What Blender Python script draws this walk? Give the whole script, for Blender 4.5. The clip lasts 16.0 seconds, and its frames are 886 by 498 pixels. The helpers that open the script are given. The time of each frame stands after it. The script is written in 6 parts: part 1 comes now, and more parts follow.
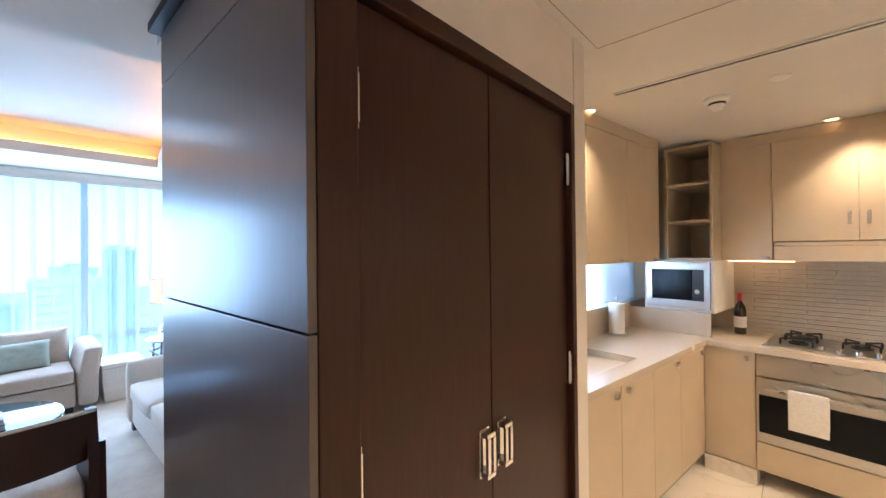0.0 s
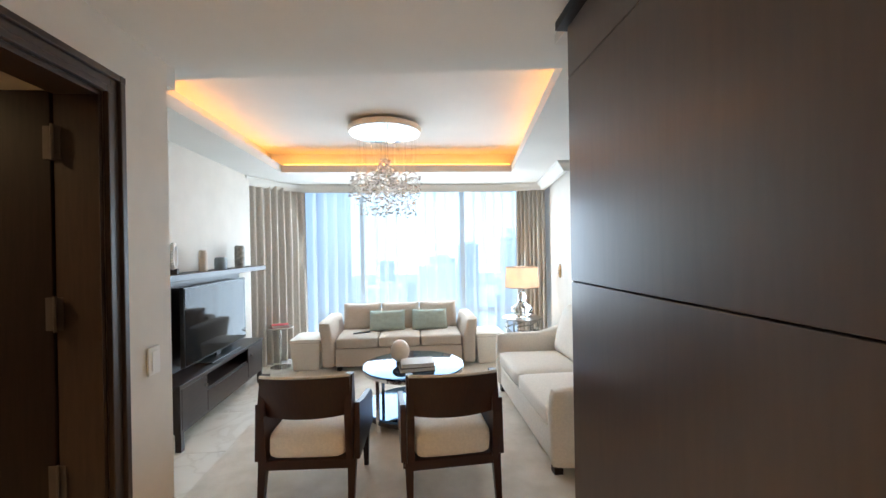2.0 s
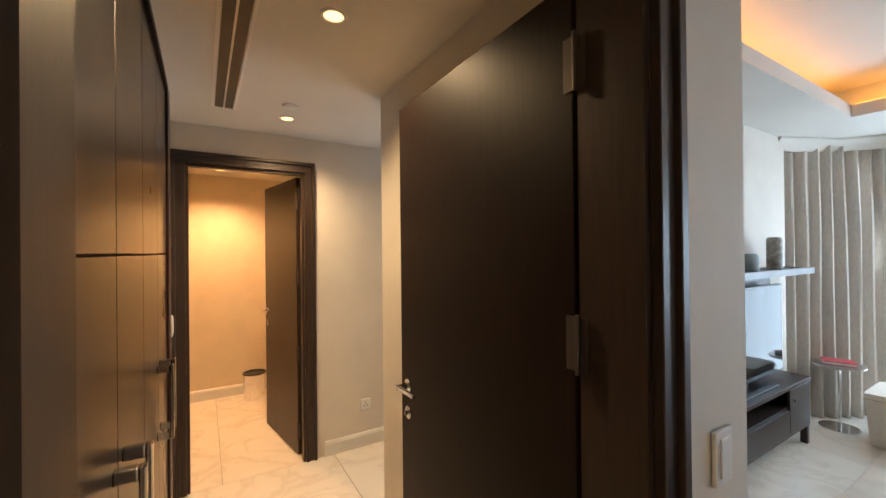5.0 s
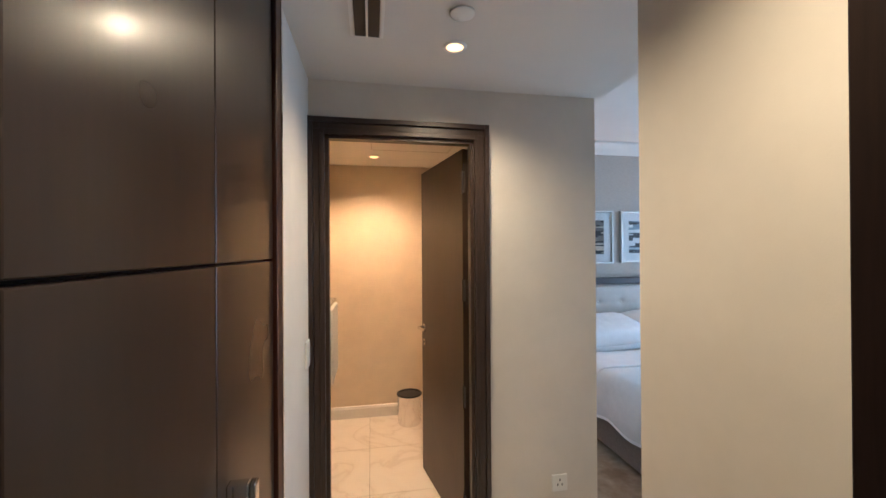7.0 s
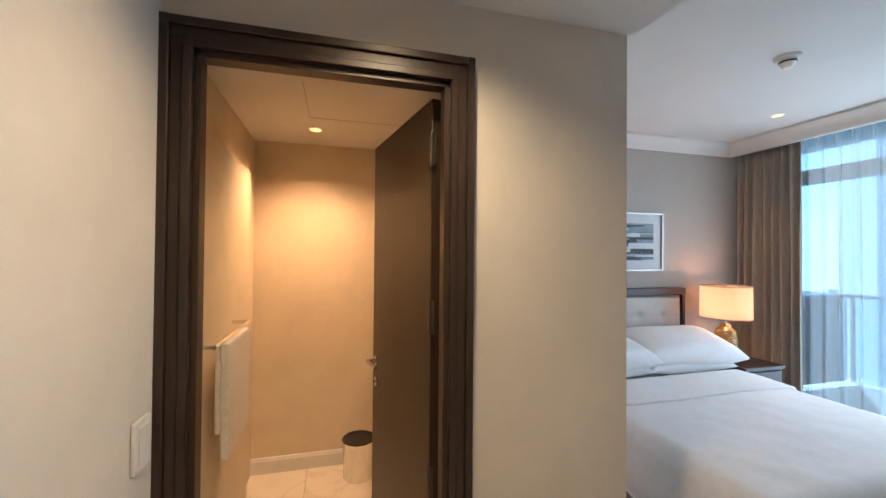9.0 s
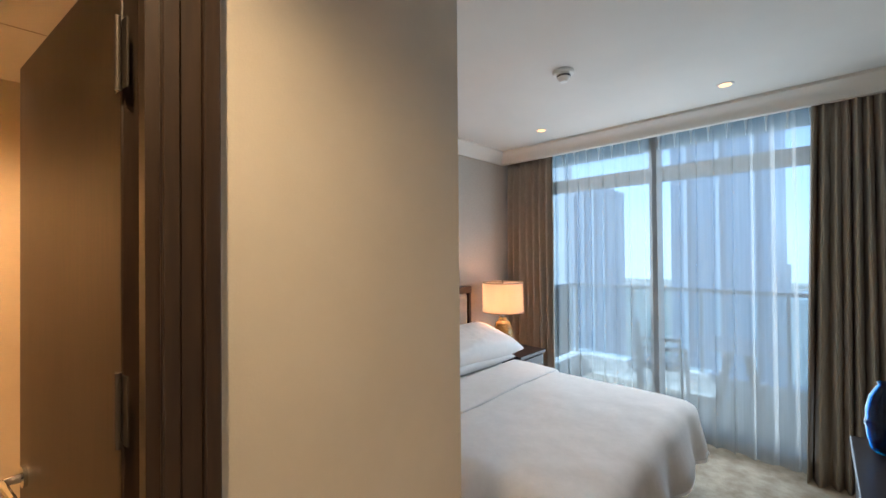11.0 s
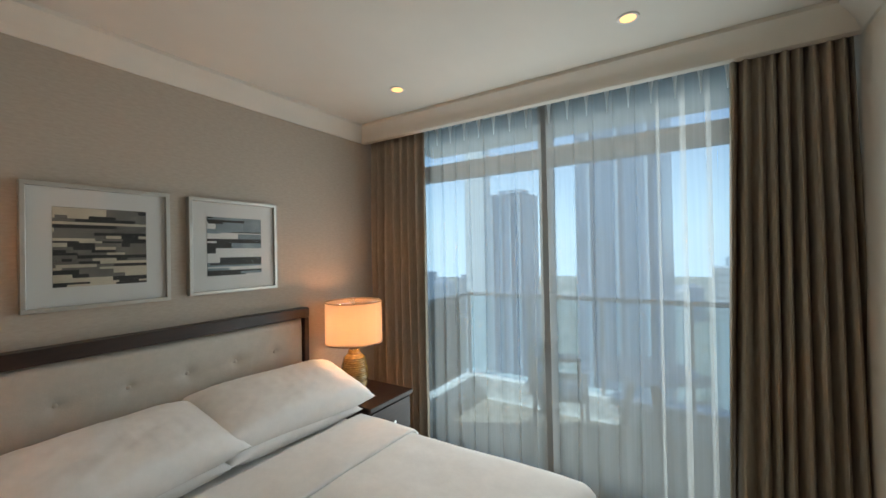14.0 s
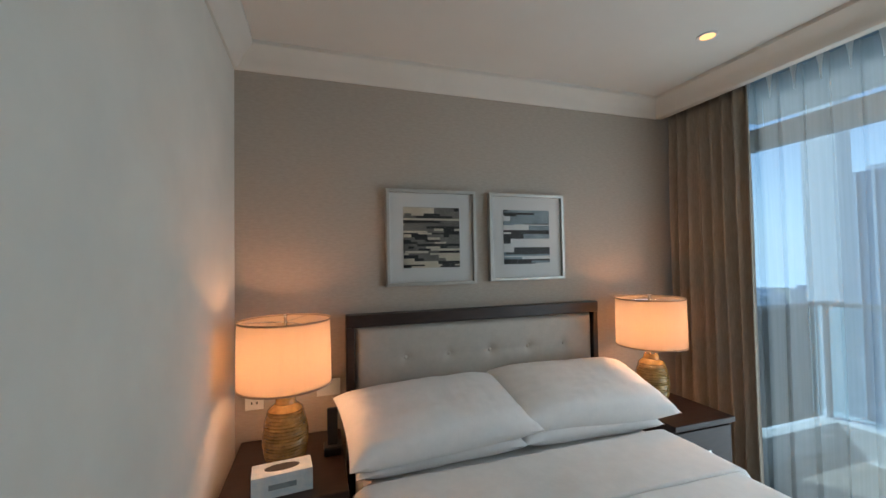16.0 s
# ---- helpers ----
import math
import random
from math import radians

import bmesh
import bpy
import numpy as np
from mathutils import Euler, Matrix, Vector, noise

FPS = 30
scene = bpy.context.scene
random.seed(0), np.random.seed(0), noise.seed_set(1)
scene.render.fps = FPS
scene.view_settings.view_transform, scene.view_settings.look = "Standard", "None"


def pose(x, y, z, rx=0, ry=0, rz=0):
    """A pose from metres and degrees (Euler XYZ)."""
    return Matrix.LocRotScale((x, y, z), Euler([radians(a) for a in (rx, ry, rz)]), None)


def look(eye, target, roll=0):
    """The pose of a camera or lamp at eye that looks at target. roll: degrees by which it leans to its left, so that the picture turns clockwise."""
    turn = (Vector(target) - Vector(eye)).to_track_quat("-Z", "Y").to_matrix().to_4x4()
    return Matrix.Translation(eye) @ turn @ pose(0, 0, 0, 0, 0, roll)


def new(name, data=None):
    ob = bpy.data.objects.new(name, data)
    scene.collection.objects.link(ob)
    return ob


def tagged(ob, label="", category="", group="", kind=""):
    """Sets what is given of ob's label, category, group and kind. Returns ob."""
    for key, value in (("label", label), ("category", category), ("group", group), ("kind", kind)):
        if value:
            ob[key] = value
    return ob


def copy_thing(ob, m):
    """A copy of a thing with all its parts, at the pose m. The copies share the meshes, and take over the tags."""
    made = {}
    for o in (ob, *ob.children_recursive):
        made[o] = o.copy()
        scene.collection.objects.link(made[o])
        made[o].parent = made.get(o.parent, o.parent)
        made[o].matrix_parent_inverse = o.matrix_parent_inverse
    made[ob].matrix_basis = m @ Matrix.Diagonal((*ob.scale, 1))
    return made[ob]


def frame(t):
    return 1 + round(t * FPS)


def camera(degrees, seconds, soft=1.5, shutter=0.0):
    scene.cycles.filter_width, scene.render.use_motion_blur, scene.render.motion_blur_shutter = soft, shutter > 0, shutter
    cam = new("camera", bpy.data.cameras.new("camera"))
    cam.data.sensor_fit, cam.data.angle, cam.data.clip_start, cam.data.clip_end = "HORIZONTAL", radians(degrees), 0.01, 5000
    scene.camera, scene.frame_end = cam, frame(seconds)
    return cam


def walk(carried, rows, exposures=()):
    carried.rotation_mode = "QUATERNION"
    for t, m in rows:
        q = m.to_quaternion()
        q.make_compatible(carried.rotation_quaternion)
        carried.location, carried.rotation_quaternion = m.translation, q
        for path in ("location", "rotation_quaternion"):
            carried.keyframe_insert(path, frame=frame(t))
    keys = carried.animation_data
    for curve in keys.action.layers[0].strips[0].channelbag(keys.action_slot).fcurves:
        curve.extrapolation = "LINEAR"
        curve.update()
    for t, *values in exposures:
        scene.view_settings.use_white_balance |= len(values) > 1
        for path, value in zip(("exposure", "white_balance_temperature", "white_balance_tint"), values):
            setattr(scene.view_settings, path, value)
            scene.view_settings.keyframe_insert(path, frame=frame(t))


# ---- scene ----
cam = camera(97.1, 16.0)
PATH = [
    (0, (-0.473, -0.318, 1.54), (-1.814, 1.166, 1.551), -0.6),
    (0.7, (-0.514, -0.421, 1.516), (-2.215, 0.63, 1.556), -0.3),
    (1.5, (-0.586, -0.537, 1.524), (-2.513, 0.0, 1.527), -0.8),
    (2, (-0.721, -0.528, 1.518), (-2.715, -0.364, 1.516), -1.0),
    (2.5, (-0.858, -0.531, 1.524), (-2.844, -0.766, 1.522), -1.0),
    (3, (-1.0, -0.618, 1.512), (-2.899, -1.246, 1.509), -0.7),
    (3.5, (-1.154, -0.748, 1.516), (-2.903, -1.717, 1.515), -0.7),
    (4, (-1.297, -0.865, 1.513), (-2.85, -2.125, 1.513), -0.8),
    (4.3, (-1.384, -0.933, 1.516), (-2.8, -2.345, 1.522), -0.8),
    (5, (-1.479, -1.175, 1.515), (-2.522, -2.882, 1.523), -0.6),
    (7.5, (-1.628, -2.444, 1.537), (-1.959, -4.416, 1.546), -0.3),
    (8.2, (-1.696, -2.697, 1.534), (-2.035, -4.668, 1.553), -0.0),
    (10.5, (-1.879, -3.302, 1.56), (-3.125, -4.866, 1.578), -0.2),
    (11, (-1.973, -3.413, 1.57), (-3.413, -4.8, 1.587), -0.5),
    (11.5, (-2.167, -3.454, 1.549), (-3.735, -4.695, 1.575), -0.7),
    (12, (-2.394, -3.495, 1.559), (-4.029, -4.646, 1.586), -0.9),
    (12.5, (-2.614, -3.544, 1.57), (-4.3, -4.62, 1.585), -1.1),
    (13, (-2.832, -3.582, 1.586), (-4.549, -4.607, 1.598), -1.1),
    (13.5, (-3.021, -3.569, 1.6), (-4.738, -4.595, 1.614), -1.2),
    (14, (-3.135, -3.608, 1.606), (-4.816, -4.691, 1.621), -1.1),
    (14.5, (-3.175, -3.666, 1.59), (-4.761, -4.884, 1.608), -1.2),
    (15, (-3.23, -3.661, 1.573), (-4.581, -5.136, 1.598), -1.3),
    (15.5, (-3.223, -3.686, 1.537), (-4.222, -5.418, 1.588), -1.4),
    (16, (-3.169, -3.727, 1.525), (-3.78, -5.63, 1.583), -1.0),
]
EXPOSURE = [(0.0, 1.7, 4900, 10), (0.7, 1.7, 6200, 10), (1.5, 1.6, 6400, 10), (2.5, 1.4, 6300, 10), (3.5, 0.9, 6100, 8), (4.3, 0.9, 6000, 8), (5.0, 1.25, 6200, 10),
            (7.5, 0.95, 4550, 5), (8.2, 0.92, 4800, 5), (10.5, 0.65, 5900, 9), (11.5, 0.6, 5900, 5), (12.5, 0.42, 6400, 2), (14.0, 0.2, 6900, 5), (15.3, 0.0, 7200, 10), (16.0, 0.05, 6100, 4)]
walk(cam, [(t, look(eye, target, roll)) for t, eye, target, roll in PATH], EXPOSURE)

# ---- daylight ----
world = bpy.data.worlds.new("sky")
scene.world = world
world.use_nodes = True
wn = world.node_tree
sky = wn.nodes.new("ShaderNodeTexSky")
sky.sky_type, sky.sun_disc = "NISHITA", False
sky.sun_elevation, sky.sun_rotation = radians(48), radians(152)
sky.air_density, sky.dust_density, sky.ozone_density = 0.9, 0.5, 2.0
wn.nodes["Background"].inputs["Strength"].default_value = 0.15
wn.links.new(sky.outputs[0], wn.nodes["Background"].inputs["Color"])
sun = new("sun", bpy.data.lights.new("sun", "SUN"))
sun.data.energy, sun.data.angle, sun.data.color = 3.0, radians(0.5), (1.0, 0.95, 0.88)
sun.matrix_world = look((0, 0, 60), (math.sin(radians(152)) * -50, math.cos(radians(152)) * -50, 60 - 55))


def area(name, place, target, w, h, watts, colour):
    lamp = new(name, bpy.data.lights.new(name, "AREA"))
    lamp.data.shape, lamp.data.size, lamp.data.size_y = "RECTANGLE", w, h
    lamp.data.energy, lamp.data.color = watts, colour
    lamp.matrix_world = look(place, target)
    return lamp


def bulb(name, place, watts, colour, radius=0.04):
    lamp = new(name, bpy.data.lights.new(name, "POINT"))
    lamp.data.energy, lamp.data.color, lamp.data.shadow_soft_size = watts, colour, radius
    lamp.location = place
    return lamp


def spot(name, place, watts, colour, degrees=95, blend=0.7):
    lamp = new(name, bpy.data.lights.new(name, "SPOT"))
    lamp.data.energy, lamp.data.color, lamp.data.shadow_soft_size = watts, colour, 0.03
    lamp.data.spot_size, lamp.data.spot_blend = radians(degrees), blend
    lamp.location = place
    return lamp


DAY, WARM, AMBER = (0.70, 0.86, 1.0), (1.0, 0.66, 0.33), (1.0, 0.45, 0.08)
area("living_window_light", (-6.57, -0.5, 1.2), (0, -0.5, 0.3), 3.4, 2.0, 46, DAY)
area("living_sheer_light", (-6.835, -0.5, 1.25), (0, -0.5, 1.2), 3.4, 2.3, 9, DAY)
area("living_side_window_light", (-4.6, 1.62, 1.3), (-4.6, -5, 1.2), 2.0, 2.1, 8, DAY)
area("bedroom_window_light", (-5.60, -4.4, 1.15), (0, -4.4, 1.15), 1.9, 2.0, 12, (0.76, 0.89, 1.0))
area("bedroom_sheer_light", (-5.735, -4.4, 1.3), (0, -4.4, 1.2), 1.9, 2.3, 13, (0.82, 0.93, 1.0))
KITCHEN_SPOTS = [(-1.35, 1.92), (-0.30, 3.12)]
HALL_SPOTS = [(-1.87, -2.53), (-1.92, -3.72)]
for sx, sy in KITCHEN_SPOTS:
    spot("kitchen_downlight_and_fill_lamp", (sx + 0.10, sy - 0.16, 2.31), 17, WARM, 105, 1.0)
# these two are added fill without ceiling fittings, for entry and kitchen
spot("kitchen_downlight_and_fill_lamp", (0.3, 0.6, 2.31), 15, WARM, 140)
spot("kitchen_downlight_and_fill_lamp", (0.35, 2.05, 2.31), 46, WARM, 140, 1.0)
for sx, sy in HALL_SPOTS:
    spot("hall_downlight_lamp", (sx, sy, 2.31), 32, WARM, 150, 1.0)
spot("bath_downlight_lamp", (-1.62, -5.40, 2.3), 66, (1.0, 0.52, 0.22), 135, 1.0)
# unseen fill added to brighten the entry; no fitting belongs to it
spot("entry_fill_lamp", (0.2, -0.9, 2.31), 28, WARM, 140)
# added lamp behind the pass-through panel, only there to make it glow
area("pass_through_backlight", (-1.85, 2.2, 1.28), (-0.5, 2.0, 1.28), 1.4, 0.3, 9, DAY)
spot("bedroom_downlight_lamp", (-5.06, -5.17, 2.61), 5, WARM)
spot("bedroom_downlight_lamp", (-5.06, -3.84, 2.61), 5, WARM)


# ---- materials ----
def material(name, colour, rough=0.6, metal=0.0, grain=0.0, scale=8.0, bump=0.0, bump_scale=60.0, stretch=(1, 1, 1), second=None, coat=0.0, ior=None, spread=(0.35, 0.65), gloss_wear=0.08):
    m = bpy.data.materials.new(name)
    m.use_nodes = True
    n, l = m.node_tree.nodes, m.node_tree.links
    b = n["Principled BSDF"]
    b.inputs["Roughness"].default_value, b.inputs["Metallic"].default_value = rough, metal
    b.inputs["Coat Weight"].default_value = coat
    b.inputs["Coat Roughness"].default_value = 0.12
    if ior:
        b.inputs["IOR"].default_value = ior
    tc = n.new("ShaderNodeTexCoord")
    mp = n.new("ShaderNodeMapping")
    mp.inputs["Scale"].default_value = stretch
    l.new(tc.outputs["Object"], mp.inputs["Vector"])
    tex = n.new("ShaderNodeTexNoise")
    tex.inputs["Scale"].default_value, tex.inputs["Detail"].default_value, tex.inputs["Roughness"].default_value = scale, 6, 0.6
    l.new(mp.outputs[0], tex.inputs["Vector"])
    ramp = n.new("ShaderNodeValToRGB")
    ramp.color_ramp.elements[0].position, ramp.color_ramp.elements[1].position = spread
    lo = second or tuple(c * (1 - grain) for c in colour)
    hi = colour if second else tuple(min(1, c * (1 + grain * 0.6)) for c in colour)
    ramp.color_ramp.elements[0].color, ramp.color_ramp.elements[1].color = (*lo, 1), (*hi, 1)
    l.new(tex.outputs["Fac"], ramp.inputs["Fac"])
    l.new(ramp.outputs["Color"], b.inputs["Base Color"])
    broad = n.new("ShaderNodeTexNoise")
    broad.inputs["Scale"].default_value, broad.inputs["Detail"].default_value = 1.7, 3
    l.new(tc.outputs["Object"], broad.inputs["Vector"])
    rr = n.new("ShaderNodeMapRange")
    rr.inputs["To Min"].default_value, rr.inputs["To Max"].default_value = max(0.02, rough - gloss_wear), min(1, rough + gloss_wear)
    l.new(broad.outputs["Fac"], rr.inputs["Value"])
    l.new(rr.outputs[0], b.inputs["Roughness"])
    if bump:
        fine = n.new("ShaderNodeTexNoise")
        fine.inputs["Scale"].default_value, fine.inputs["Detail"].default_value = bump_scale, 4
        l.new(mp.outputs[0], fine.inputs["Vector"])
        bp = n.new("ShaderNodeBump")
        bp.inputs["Strength"].default_value, bp.inputs["Distance"].default_value = bump, 0.01
        l.new(fine.outputs["Fac"], bp.inputs["Height"])
        l.new(bp.outputs[0], b.inputs["Normal"])
    return m


def emissive(name, colour, strength):
    m = bpy.data.materials.new(name)
    m.use_nodes = True
    b = m.node_tree.nodes["Principled BSDF"]
    b.inputs["Base Color"].default_value = (*colour, 1)
    b.inputs["Emission Color"].default_value, b.inputs["Emission Strength"].default_value = (*colour, 1), strength
    return m


def glassy(name, colour, rough=0.0, ior=1.45):
    m = bpy.data.materials.new(name)
    m.use_nodes = True
    b = m.node_tree.nodes["Principled BSDF"]
    b.inputs["Base Color"].default_value = (*colour, 1)
    b.inputs["Transmission Weight"].default_value, b.inputs["Roughness"].default_value, b.inputs["IOR"].default_value = 1.0, rough, ior
    return m


def pane(name, tint, ior=1.45):
    """Thin window glass: mostly clear with a faint mirror."""
    m = bpy.data.materials.new(name)
    m.use_nodes = True
    n, l = m.node_tree.nodes, m.node_tree.links
    n.remove(n["Principled BSDF"])
    clear, gloss, mix, fres = n.new("ShaderNodeBsdfTransparent"), n.new("ShaderNodeBsdfGlossy"), n.new("ShaderNodeMixShader"), n.new("ShaderNodeFresnel")
    clear.inputs["Color"].default_value = (*tint, 1)
    gloss.inputs["Roughness"].default_value = 0.02
    fres.inputs["IOR"].default_value = ior
    l.new(fres.outputs[0], mix.inputs[0])
    l.new(clear.outputs[0], mix.inputs[1])
    l.new(gloss.outputs[0], mix.inputs[2])
    l.new(mix.outputs[0], n["Material Output"].inputs["Surface"])
    return m


def cloth_through(name, colour, clear, glow=0.5):
    """Thin cloth that lets light through: see-through weave, diffuse and translucent threads."""
    m = bpy.data.materials.new(name)
    m.use_nodes = True
    n, l = m.node_tree.nodes, m.node_tree.links
    n.remove(n["Principled BSDF"])
    tr, df, tl = n.new("ShaderNodeBsdfTransparent"), n.new("ShaderNodeBsdfDiffuse"), n.new("ShaderNodeBsdfTranslucent")
    m1, m2 = n.new("ShaderNodeMixShader"), n.new("ShaderNodeMixShader")
    tc, mp, tex, rg = n.new("ShaderNodeTexCoord"), n.new("ShaderNodeMapping"), n.new("ShaderNodeTexNoise"), n.new("ShaderNodeMapRange")
    mp.inputs["Scale"].default_value = (30, 30, 0.6)
    tex.inputs["Scale"].default_value = 2.0
    l.new(tc.outputs["Object"], mp.inputs["Vector"])
    l.new(mp.outputs[0], tex.inputs["Vector"])
    l.new(tex.outputs["Fac"], rg.inputs["Value"])
    rg.inputs["To Min"].default_value, rg.inputs["To Max"].default_value = max(0, clear - 0.03), min(1, clear + 0.03)
    df.inputs["Color"].default_value = tl.inputs["Color"].default_value = (*colour, 1)
    m1.inputs[0].default_value = glow
    l.new(df.outputs[0], m1.inputs[1])
    l.new(tl.outputs[0], m1.inputs[2])
    l.new(rg.outputs[0], m2.inputs[0])
    l.new(m1.outputs[0], m2.inputs[1])
    l.new(tr.outputs[0], m2.inputs[2])
    l.new(m2.outputs[0], n["Material Output"].inputs["Surface"])
    return m


def marble_material(name, base, vein):
    m = bpy.data.materials.new(name)
    m.use_nodes = True
    n, l = m.node_tree.nodes, m.node_tree.links
    b = n["Principled BSDF"]
    tc, info, add = n.new("ShaderNodeTexCoord"), n.new("ShaderNodeObjectInfo"), n.new("ShaderNodeVectorMath")
    add.operation = "MULTIPLY_ADD"
    add.inputs[1].default_value = (1, 1, 1)
    cmb = n.new("ShaderNodeCombineXYZ")
    mul = n.new("ShaderNodeMath")
    mul.operation = "MULTIPLY"
    mul.inputs[1].default_value = 40
    l.new(info.outputs["Random"], mul.inputs[0])
    l.new(mul.outputs[0], cmb.inputs[0])
    l.new(mul.outputs[0], cmb.inputs[1])
    l.new(tc.outputs["Object"], add.inputs[0])
    l.new(cmb.outputs[0], add.inputs[2])
    tex = n.new("ShaderNodeTexNoise")
    tex.inputs["Scale"].default_value, tex.inputs["Detail"].default_value, tex.inputs["Distortion"].default_value = 2.2, 6, 1.2
    l.new(add.outputs[0], tex.inputs["Vector"])
    ramp = n.new("ShaderNodeValToRGB")
    e = ramp.color_ramp.elements
    e[0].position, e[0].color = 0.40, (*base, 1)
    e[1].position, e[1].color = 0.62, (*base, 1)
    mid = e.new(0.50)
    mid.color = (*vein, 1)
    for pos in (0.46, 0.53):
        x = e.new(pos)
        x.color = (*(0.75 * p + 0.25 * q for p, q in zip(base, vein)), 1)
    l.new(tex.outputs["Fac"], ramp.inputs["Fac"])
    l.new(ramp.outputs["Color"], b.inputs["Base Color"])
    b.inputs["Roughness"].default_value = 0.14
    return m


